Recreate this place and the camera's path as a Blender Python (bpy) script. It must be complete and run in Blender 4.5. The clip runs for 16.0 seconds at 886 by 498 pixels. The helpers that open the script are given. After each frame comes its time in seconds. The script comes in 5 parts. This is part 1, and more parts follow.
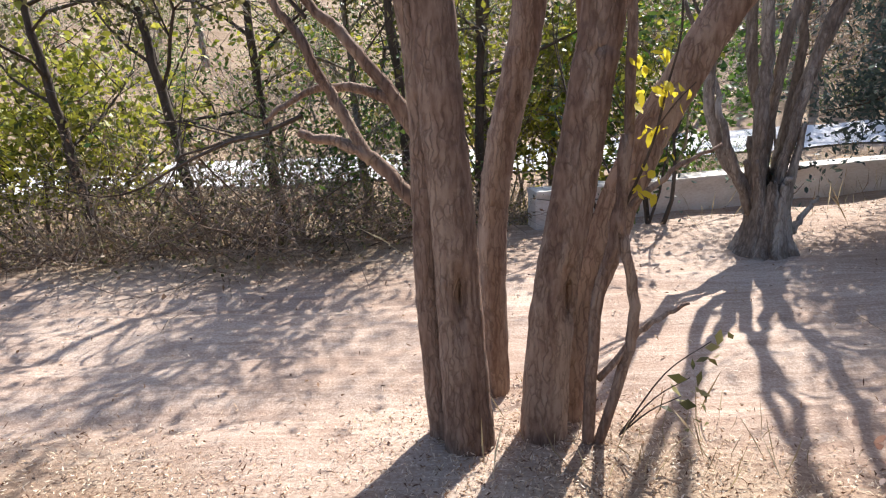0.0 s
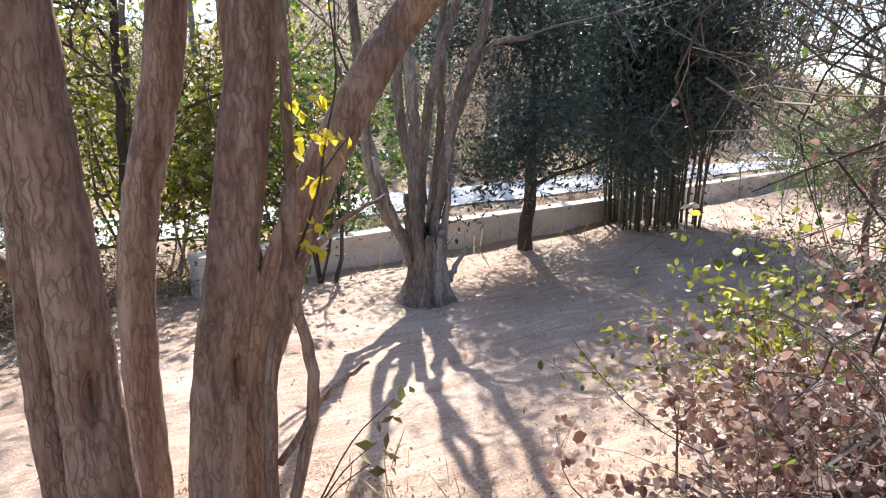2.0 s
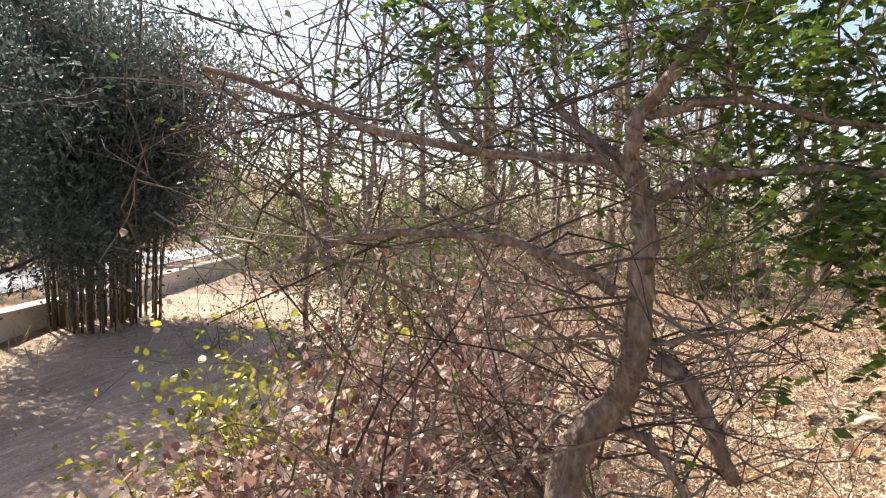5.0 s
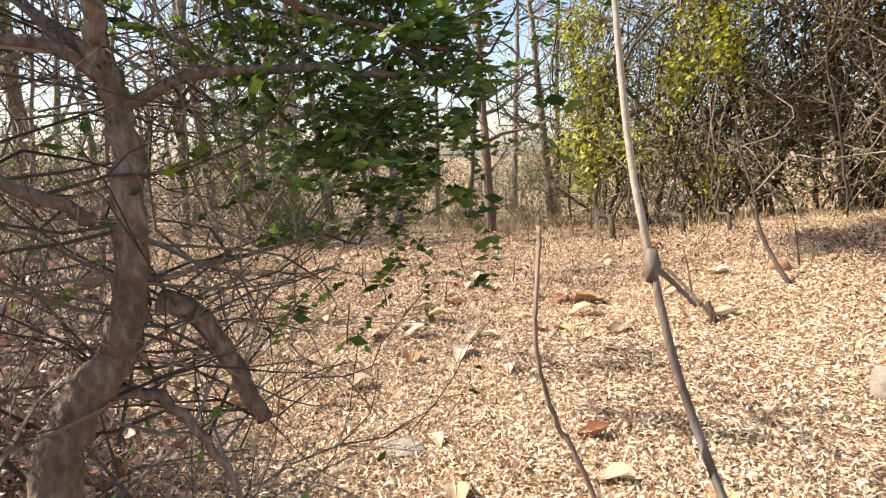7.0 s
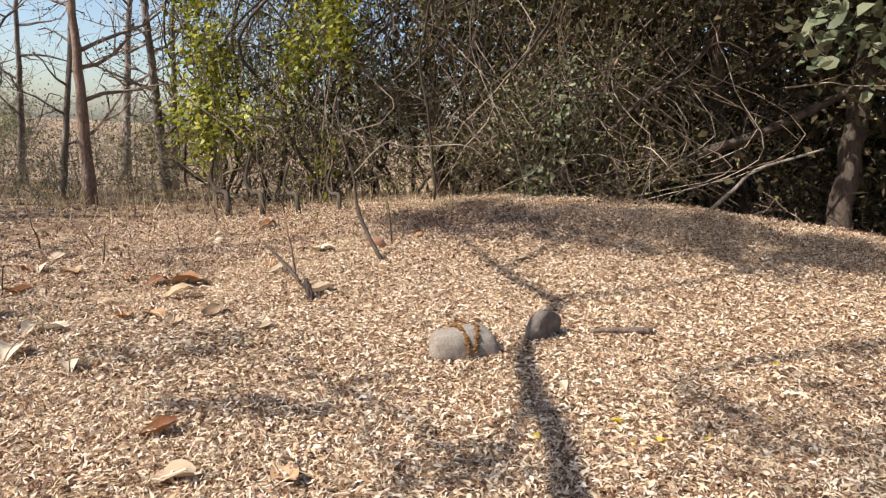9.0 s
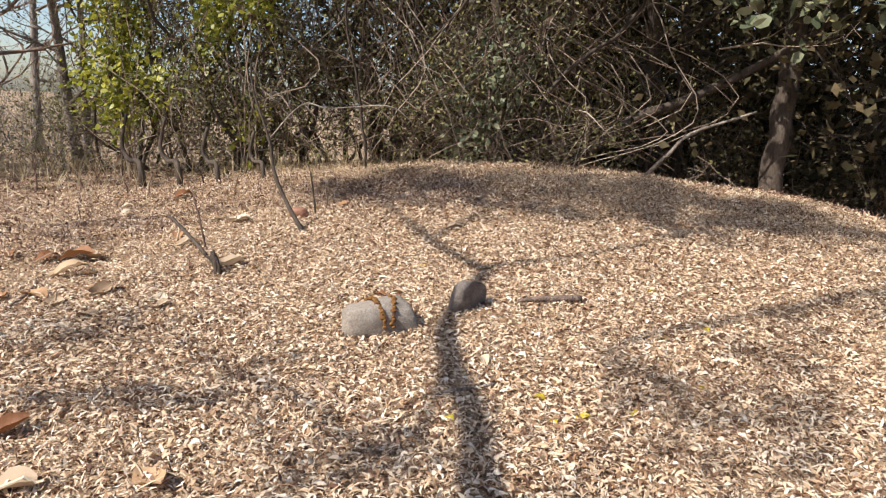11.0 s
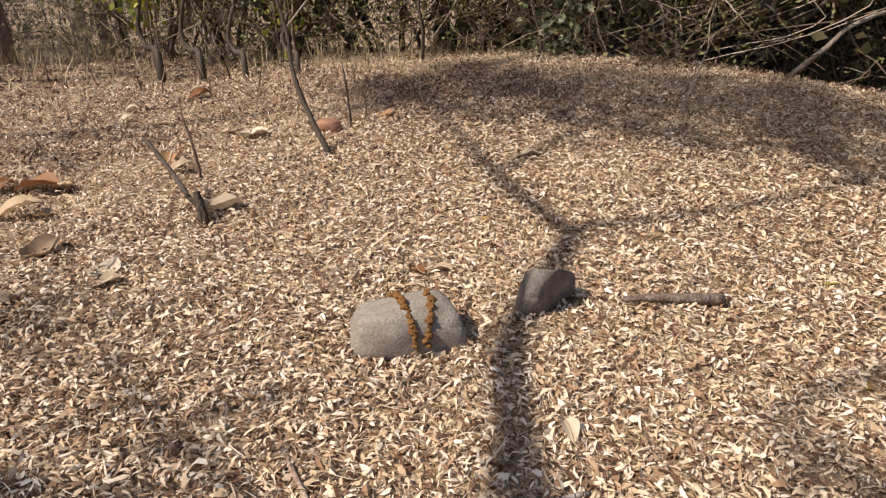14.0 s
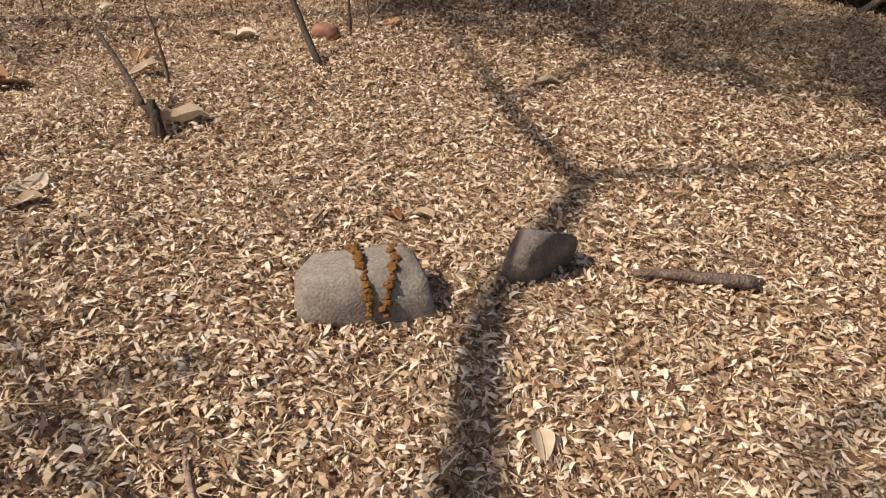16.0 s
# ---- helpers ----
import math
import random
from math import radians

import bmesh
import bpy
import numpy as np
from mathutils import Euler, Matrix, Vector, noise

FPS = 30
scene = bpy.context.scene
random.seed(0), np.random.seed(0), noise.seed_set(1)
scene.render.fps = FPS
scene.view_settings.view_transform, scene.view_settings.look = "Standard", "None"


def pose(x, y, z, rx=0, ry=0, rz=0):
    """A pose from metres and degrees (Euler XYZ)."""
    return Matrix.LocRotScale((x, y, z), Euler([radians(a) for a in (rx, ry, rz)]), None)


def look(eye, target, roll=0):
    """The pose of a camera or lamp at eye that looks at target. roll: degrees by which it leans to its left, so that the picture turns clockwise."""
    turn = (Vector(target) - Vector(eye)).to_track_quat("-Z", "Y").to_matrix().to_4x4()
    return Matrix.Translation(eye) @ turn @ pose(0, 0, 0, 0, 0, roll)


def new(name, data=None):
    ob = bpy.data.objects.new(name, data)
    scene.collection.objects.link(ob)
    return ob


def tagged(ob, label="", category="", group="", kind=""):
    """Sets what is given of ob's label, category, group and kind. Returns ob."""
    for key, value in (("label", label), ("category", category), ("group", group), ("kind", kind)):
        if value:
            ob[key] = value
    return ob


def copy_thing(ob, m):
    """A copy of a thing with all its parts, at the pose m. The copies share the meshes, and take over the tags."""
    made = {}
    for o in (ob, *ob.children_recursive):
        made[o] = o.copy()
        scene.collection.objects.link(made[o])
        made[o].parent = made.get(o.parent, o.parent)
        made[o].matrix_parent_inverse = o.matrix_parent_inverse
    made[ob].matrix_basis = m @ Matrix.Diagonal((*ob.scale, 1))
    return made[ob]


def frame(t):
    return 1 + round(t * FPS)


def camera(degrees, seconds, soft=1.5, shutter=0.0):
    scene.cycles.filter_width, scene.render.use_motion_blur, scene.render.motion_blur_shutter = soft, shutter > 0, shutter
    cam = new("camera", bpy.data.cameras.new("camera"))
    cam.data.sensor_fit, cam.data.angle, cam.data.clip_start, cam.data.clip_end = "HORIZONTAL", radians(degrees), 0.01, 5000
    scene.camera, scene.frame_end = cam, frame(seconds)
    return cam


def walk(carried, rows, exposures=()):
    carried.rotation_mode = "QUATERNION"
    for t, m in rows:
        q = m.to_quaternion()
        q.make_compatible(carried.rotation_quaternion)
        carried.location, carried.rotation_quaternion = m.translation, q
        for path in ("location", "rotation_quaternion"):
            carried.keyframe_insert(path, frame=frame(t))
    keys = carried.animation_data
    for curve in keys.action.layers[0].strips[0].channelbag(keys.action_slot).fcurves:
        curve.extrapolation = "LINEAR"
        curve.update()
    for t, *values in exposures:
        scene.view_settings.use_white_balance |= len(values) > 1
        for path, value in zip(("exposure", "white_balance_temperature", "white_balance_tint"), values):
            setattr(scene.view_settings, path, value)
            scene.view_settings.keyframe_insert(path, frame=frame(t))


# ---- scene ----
cam = camera(70.1, 16.0, 1.2)
PATH = [
    (0, (0.102, 0.153, 1.522), (0.034, 2.07, 0.956), -2.6),
    (0.5, (0.115, 0.2, 1.5), (0.308, 2.125, 0.994), -1.5),
    (1, (0.147, 0.304, 1.467), (0.692, 2.178, 1.031), -0.5),
    (1.5, (0.159, 0.33, 1.462), (0.874, 2.15, 1.041), -0.2),
    (2, (0.182, 0.397, 1.445), (1.097, 2.131, 1.054), -0.0),
    (2.5, (0.203, 0.44, 1.424), (1.345, 2.043, 1.071), -0.5),
    (3, (0.198, 0.441, 1.539), (1.557, 1.872, 1.211), 2.4),
    (3.1, (0.202, 0.421, 1.535), (1.592, 1.825, 1.221), 1.8),
    (3.2, (0.213, 0.393, 1.531), (1.623, 1.778, 1.229), 2.6),
    (5.3, (0.196, 0.416, 1.538), (2.167, 0.739, 1.427), -1.2),
    (5.5, (0.224, 0.403, 1.53), (2.213, 0.582, 1.422), -1.8),
    (6, (0.303, 0.372, 1.496), (2.291, 0.224, 1.327), -2.3),
    (6.5, (0.353, 0.342, 1.48), (2.295, -0.074, 1.251), -2.5),
    (7, (0.341, 0.306, 1.478), (2.19, -0.402, 1.191), -1.8),
    (7.5, (0.305, 0.276, 1.489), (2.034, -0.674, 1.159), -1.7),
    (8, (0.327, 0.183, 1.457), (1.873, -1.019, 1.053), 0.4),
    (8.5, (0.303, 0.076, 1.456), (1.688, -1.31, 1.056), 1.3),
    (9, (0.297, -0.039, 1.457), (1.475, -1.619, 1.115), 3.3),
    (9.2, (0.298, -0.052, 1.46), (1.446, -1.662, 1.155), 4.5),
    (11.3, (0.333, -0.527, 1.366), (1.359, -2.191, 0.942), 3.1),
    (11.5, (0.38, -0.61, 1.367), (1.414, -2.271, 0.954), 3.0),
    (12, (0.521, -0.828, 1.45), (1.398, -2.559, 0.969), 3.0),
    (12.5, (0.644, -0.996, 1.457), (1.675, -2.636, 0.959), 4.5),
    (13, (0.739, -1.276, 1.435), (1.945, -2.766, 0.862), 4.8),
    (13.5, (0.901, -1.455, 1.412), (2.103, -2.878, 0.684), 4.7),
    (14, (1.097, -1.63, 1.403), (2.223, -3.089, 0.627), 3.5),
    (14.5, (1.159, -1.814, 1.373), (2.283, -3.211, 0.486), 3.4),
    (15, (1.21, -2.006, 1.345), (2.235, -3.417, 0.365), 5.6),
    (15.5, (1.254, -2.088, 1.314), (2.276, -3.49, 0.319), 8.0),
    (16, (1.265, -2.093, 1.32), (2.353, -3.436, 0.315), 7.4),
]
EXPOSURES = [(0.0, 0.95, 5950, 11), (1.5, 1.15, 5950, 11), (3.2, 1.4, 5900, 11), (5.4, 1.22, 7000, 13), (7.0, 1.1, 6800, 12), (9.0, 0.58, 6300, 11), (12.5, 0.54, 6200, 11), (14.0, 0.22, 6500, 12), (16.0, -0.07, 6900, 13)]
walk(cam, [(t, look(eye, target, roll)) for t, eye, target, roll in PATH], EXPOSURES)

# ---- world, sun ----
SUN = Vector((0.47, 0.88, 1.0)).normalized()
world = bpy.data.worlds.new("world")
scene.world = world
world.use_nodes = True
wn = world.node_tree.nodes
sky = wn.new("ShaderNodeTexSky")
sky.sky_type, sky.sun_disc = "NISHITA", False
sky.sun_elevation, sky.sun_rotation = radians(45), radians(28)
sky.dust_density, sky.air_density = 1.5, 1.0
wn["Background"].inputs["Strength"].default_value = 0.115
world.node_tree.links.new(sky.outputs["Color"], wn["Background"].inputs["Color"])
sun = new("sun", bpy.data.lights.new("sun", "SUN"))
sun.data.energy, sun.data.angle, sun.data.color = 5.0, radians(0.55), (1.0, 0.93, 0.82)
sun.matrix_world = look((8, 30, 30), Vector((8, 30, 30)) - SUN)


# ---- materials ----
def material(name, ramp, scale=6.0, rough=0.85, bump=0.3, stretch=(1, 1, 1), fine=60.0, island=0.0, thin=0.0, fine_amount=0.35, gloss=0.3, objects=False):
    """Noise at two scales through a colour ramp; island: variation from piece to piece; thin: light passing through a leaf."""
    m = bpy.data.materials.new(name)
    m.use_nodes = True
    n, l = m.node_tree.nodes, m.node_tree.links
    b = n["Principled BSDF"]
    co, mp = n.new("ShaderNodeTexCoord"), n.new("ShaderNodeMapping")
    mp.inputs["Scale"].default_value = stretch
    l.new(co.outputs["Object"], mp.inputs["Vector"])
    a, f = n.new("ShaderNodeTexNoise"), n.new("ShaderNodeTexNoise")
    a.inputs["Scale"].default_value, a.inputs["Detail"].default_value = scale, 6
    f.inputs["Scale"].default_value, f.inputs["Detail"].default_value = fine, 4
    l.new(mp.outputs["Vector"], a.inputs["Vector"])
    l.new(mp.outputs["Vector"], f.inputs["Vector"])
    mix = n.new("ShaderNodeMix")
    mix.inputs["Factor"].default_value = fine_amount
    l.new(a.outputs["Fac"], mix.inputs["A"])
    l.new(f.outputs["Fac"], mix.inputs["B"])
    value = mix.outputs["Result"]
    if island:
        geo = n.new("ShaderNodeObjectInfo" if objects else "ShaderNodeNewGeometry")
        mi = n.new("ShaderNodeMix")
        mi.inputs["Factor"].default_value = island
        l.new(value, mi.inputs["A"])
        l.new(geo.outputs["Random" if objects else "Random Per Island"], mi.inputs["B"])
        value = mi.outputs["Result"]
    cr = n.new("ShaderNodeValToRGB")
    el = cr.color_ramp.elements
    while len(el) < len(ramp):
        el.new(0.5)
    for e, (p, c) in zip(el, ramp):
        e.position, e.color = p, (*c, 1)
    l.new(value, cr.inputs["Fac"])
    l.new(cr.outputs["Color"], b.inputs["Base Color"])
    b.inputs["Roughness"].default_value = rough
    b.inputs["Specular IOR Level"].default_value = gloss
    if bump:
        bp = n.new("ShaderNodeBump")
        bp.inputs["Strength"].default_value, bp.inputs["Distance"].default_value = bump, 0.02
        l.new(mix.outputs["Result"], bp.inputs["Height"])
        l.new(bp.outputs["Normal"], b.inputs["Normal"])
    if thin:
        tr, ms = n.new("ShaderNodeBsdfTranslucent"), n.new("ShaderNodeMixShader")
        ms.inputs["Fac"].default_value = thin
        l.new(cr.outputs["Color"], tr.inputs["Color"])
        l.new(b.outputs["BSDF"], ms.inputs[1])
        l.new(tr.outputs["BSDF"], ms.inputs[2])
        l.new(ms.outputs["Shader"], n["Material Output"].inputs["Surface"])
    return m


def bark_material(name, ramp, crack=46.0, stretch=0.13, patch=(0.50, 0.42, 0.34), depth=0.7, patch_at=0.58):
    """Plated bark: upright cracks between plates, mottled colour, pale worn patches."""
    m = material(name, ramp, 6, 0.92, 0, (1, 1, 0.3), 48, fine_amount=0.5, gloss=0.15)
    n, l = m.node_tree.nodes, m.node_tree.links
    b = n["Principled BSDF"]
    co, mp = n.new("ShaderNodeTexCoord"), n.new("ShaderNodeMapping")
    mp.inputs["Scale"].default_value = (1, 1, stretch)
    warp = n.new("ShaderNodeTexNoise")
    warp.inputs["Scale"].default_value, warp.inputs["Detail"].default_value = 14, 4
    add = n.new("ShaderNodeVectorMath")
    add.operation = "MULTIPLY_ADD"
    add.inputs[1].default_value = (0.05, 0.05, 0.12)
    l.new(co.outputs["Object"], warp.inputs["Vector"])
    l.new(warp.outputs["Color"], add.inputs[0])
    l.new(co.outputs["Object"], add.inputs[2])
    l.new(add.outputs["Vector"], mp.inputs["Vector"])
    vo = n.new("ShaderNodeTexVoronoi")
    vo.feature = "DISTANCE_TO_EDGE"
    vo.inputs["Scale"].default_value = crack
    l.new(mp.outputs["Vector"], vo.inputs["Vector"])
    edge = n.new("ShaderNodeMapRange")
    edge.inputs["From Max"].default_value, edge.inputs["To Min"].default_value = 0.12, 0.55
    l.new(vo.outputs["Distance"], edge.inputs["Value"])
    broken = n.new("ShaderNodeTexNoise")
    broken.inputs["Scale"].default_value, broken.inputs["Detail"].default_value = 9, 5
    l.new(co.outputs["Object"], broken.inputs["Vector"])
    soft = n.new("ShaderNodeMapRange")
    soft.inputs["From Min"].default_value, soft.inputs["From Max"].default_value = 0.40, 0.62
    l.new(broken.outputs["Fac"], soft.inputs["Value"])
    plate = n.new("ShaderNodeMath")
    plate.operation = "MAXIMUM"
    l.new(edge.outputs["Result"], plate.inputs[0])
    l.new(soft.outputs["Result"], plate.inputs[1])
    worn = n.new("ShaderNodeTexNoise")
    worn.inputs["Scale"].default_value, worn.inputs["Detail"].default_value = 5, 8
    worn.inputs["Roughness"].default_value = 0.7
    l.new(mp.outputs["Vector"], worn.inputs["Vector"])
    wr = n.new("ShaderNodeMapRange")
    wr.inputs["From Min"].default_value, wr.inputs["From Max"].default_value = patch_at - 0.05, patch_at + 0.06
    wr.inputs["To Max"].default_value = 0.75
    l.new(worn.outputs["Fac"], wr.inputs["Value"])
    src = b.inputs["Base Color"].links[0].from_socket
    mx = n.new("ShaderNodeMix")
    mx.data_type = "RGBA"
    mx.inputs["B"].default_value = (*patch, 1)
    l.new(wr.outputs["Result"], mx.inputs["Factor"])
    l.new(src, mx.inputs["A"])
    mk = n.new("ShaderNodeMix")
    mk.data_type = "RGBA"
    mk.inputs["A"].default_value = (*[c * 0.8 for c in ramp[0][1]], 1)
    l.new(plate.outputs["Value"], mk.inputs["Factor"])
    l.new(mx.outputs["Result"], mk.inputs["B"])
    l.new(mk.outputs["Result"], b.inputs["Base Color"])
    hgt = n.new("ShaderNodeMath")
    hgt.operation = "MULTIPLY_ADD"
    hgt.inputs[1].default_value = 0.6
    l.new(worn.outputs["Fac"], hgt.inputs[0])
    l.new(plate.outputs["Value"], hgt.inputs[2])
    bp = n.new("ShaderNodeBump")
    bp.inputs["Strength"].default_value, bp.inputs["Distance"].default_value = depth, 0.012
    l.new(hgt.outputs["Value"], bp.inputs["Height"])
    l.new(bp.outputs["Normal"], b.inputs["Normal"])
    return m


bark_brown = bark_material("bark_brown", [(0.3, (0.12, 0.074, 0.054)), (0.48, (0.25, 0.168, 0.127)), (0.66, (0.38, 0.28, 0.215))], patch=(0.47, 0.37, 0.29))
bark_grey = bark_material("bark_grey", [(0.3, (0.10, 0.078, 0.064)), (0.5, (0.22, 0.178, 0.145)), (0.7, (0.38, 0.325, 0.275))], 40, 0.14, (0.52, 0.47, 0.41), 0.8, 0.54)
bark_dark = material("bark_dark", [(0.3, (0.035, 0.026, 0.02)), (0.55, (0.09, 0.068, 0.052)), (0.75, (0.16, 0.125, 0.10))], 9, 0.9, 0.8, (1, 1, 0.3), 55, fine_amount=0.5)
bark_thorn = material("bark_thorn", [(0.3, (0.07, 0.048, 0.038)), (0.5, (0.19, 0.135, 0.105)), (0.7, (0.40, 0.32, 0.26))], 22, 0.9, 1.0, (1, 1, 0.5), 110, fine_amount=0.5)
twig_dry = material("twig_dry", [(0.2, (0.10, 0.065, 0.045)), (0.5, (0.22, 0.16, 0.115)), (0.8, (0.40, 0.32, 0.25))], 5, 0.9, 0.2, fine=30, island=0.6)
twig_grey = material("twig_grey", [(0.2, (0.09, 0.075, 0.065)), (0.5, (0.20, 0.17, 0.145)), (0.8, (0.38, 0.34, 0.29))], 5, 0.9, 0.2, fine=30, island=0.6)
twig_thorn = material("twig_thorn", [(0.2, (0.05, 0.038, 0.03)), (0.5, (0.13, 0.10, 0.08)), (0.85, (0.30, 0.25, 0.20))], 5, 0.9, 0.2, fine=30, island=0.6)
twig_pale = material("twig_pale", [(0.3, (0.26, 0.21, 0.16)), (0.7, (0.48, 0.42, 0.34))], 12, 0.85, 0.3, fine=70)
leaf_green = material("leaf_green", [(0.15, (0.035, 0.07, 0.015)), (0.5, (0.085, 0.16, 0.028)), (0.85, (0.19, 0.28, 0.045))], 4, 0.45, 0, island=0.8, thin=0.4, gloss=0.5)
leaf_lime = material("leaf_lime", [(0.15, (0.10, 0.12, 0.015)), (0.5, (0.29, 0.30, 0.03)), (0.85, (0.56, 0.52, 0.08))], 4, 0.45, 0, island=0.8, thin=0.45, gloss=0.5)
leaf_dark = material("leaf_dark", [(0.15, (0.045, 0.068, 0.060)), (0.5, (0.085, 0.115, 0.098)), (0.85, (0.125, 0.16, 0.13))], 4, 0.5, 0, island=0.8, thin=0.5, gloss=0.4)
leaf_olive = material("leaf_olive", [(0.15, (0.06, 0.06, 0.022)), (0.5, (0.16, 0.15, 0.052)), (0.85, (0.34, 0.30, 0.125))], 4, 0.55, 0, island=0.8, thin=0.3)
leaf_sage = material("leaf_sage", [(0.15, (0.09, 0.11, 0.06)), (0.5, (0.19, 0.21, 0.12)), (0.85, (0.34, 0.34, 0.21))], 4, 0.5, 0, island=0.8, thin=0.25)
leaf_yellow = material("leaf_yellow", [(0.2, (0.42, 0.36, 0.02)), (0.55, (0.70, 0.58, 0.04)), (0.85, (0.62, 0.46, 0.10))], 4, 0.5, 0, island=0.8, thin=0.5)
leaf_brown = material("leaf_brown", [(0.15, (0.16, 0.075, 0.055)), (0.5, (0.33, 0.195, 0.15)), (0.85, (0.58, 0.45, 0.38))], 6, 0.45, 0.2, island=0.8, thin=0.35, gloss=0.6)
leaf_rust = material("leaf_rust", [(0.2, (0.22, 0.09, 0.035)), (0.5, (0.42, 0.22, 0.10)), (0.8, (0.58, 0.42, 0.26))], 7, 0.6, 0.4, fine=40, island=0.7, thin=0.15, objects=True)
leaf_tan = material("leaf_tan", [(0.2, (0.30, 0.20, 0.12)), (0.5, (0.48, 0.36, 0.24)), (0.8, (0.68, 0.57, 0.42))], 7, 0.6, 0.4, fine=40, island=0.7, thin=0.15, objects=True)
litter_mat = material("litter", [(0.15, (0.12, 0.058, 0.032)), (0.30, (0.34, 0.20, 0.112)), (0.48, (0.62, 0.44, 0.275)), (0.68, (0.76, 0.60, 0.42)), (0.90, (0.88, 0.76, 0.61))], 1.2, 0.7, 0, island=0.82, thin=0.12, fine=9)
litter_dark = material("litter_dark", [(0.15, (0.06, 0.032, 0.024)), (0.45, (0.20, 0.11, 0.075)), (0.7, (0.34, 0.215, 0.155)), (0.9, (0.50, 0.37, 0.29))], 1.2, 0.75, 0, island=0.82, thin=0.1, fine=9)
# Dark copy of the olive leaf: the wood's shade is put into its colour.
leaf_shaded = material("leaf_shaded", [(0.15, (0.03, 0.028, 0.016)), (0.5, (0.075, 0.064, 0.034)), (0.85, (0.18, 0.135, 0.075))], 4, 0.75, 0, island=0.8, thin=0.25, gloss=0.1)
leaf_straw = material("leaf_straw", [(0.15, (0.20, 0.12, 0.07)), (0.5, (0.36, 0.245, 0.155)), (0.85, (0.52, 0.40, 0.28))], 4, 0.6, 0, island=0.8, thin=0.3)
grass_dry = material("grass_dry", [(0.15, (0.26, 0.18, 0.09)), (0.5, (0.46, 0.36, 0.20)), (0.85, (0.66, 0.56, 0.36))], 2, 0.7, 0, island=0.8, thin=0.25)
stone_mat = material("stone_grey", [(0.3, (0.15, 0.122, 0.10)), (0.5, (0.26, 0.22, 0.18)), (0.7, (0.38, 0.335, 0.285))], 14, 0.9, 0.35, fine=110, fine_amount=0.55)
stone_dark = material("stone_dark", [(0.3, (0.085, 0.07, 0.062)), (0.5, (0.15, 0.125, 0.11)), (0.72, (0.30, 0.26, 0.22))], 16, 0.85, 0.4, fine=110, fine_amount=0.5)
concrete = material("whitewashed_concrete", [(0.3, (0.46, 0.39, 0.33)), (0.48, (0.70, 0.64, 0.58)), (0.66, (0.84, 0.81, 0.77))], 1.6, 0.9, 0.4, (1, 1, 2.5), 30)
sand_white = material("pale_road", [(0.3, (0.58, 0.55, 0.52)), (0.6, (0.78, 0.76, 0.73))], 0.8, 0.9, 0.3, fine=25)
bamboo_cane = material("bamboo_cane", [(0.2, (0.06, 0.055, 0.035)), (0.5, (0.14, 0.125, 0.08)), (0.8, (0.28, 0.24, 0.15))], 3, 0.6, 0.2, (1, 1, 0.4), 40, island=0.6, objects=True)
marigold = material("dried_marigold", [(0.2, (0.035, 0.014, 0.008)), (0.5, (0.13, 0.048, 0.014)), (0.85, (0.42, 0.25, 0.06))], 25, 0.8, 0.5, fine=160, island=0.6)


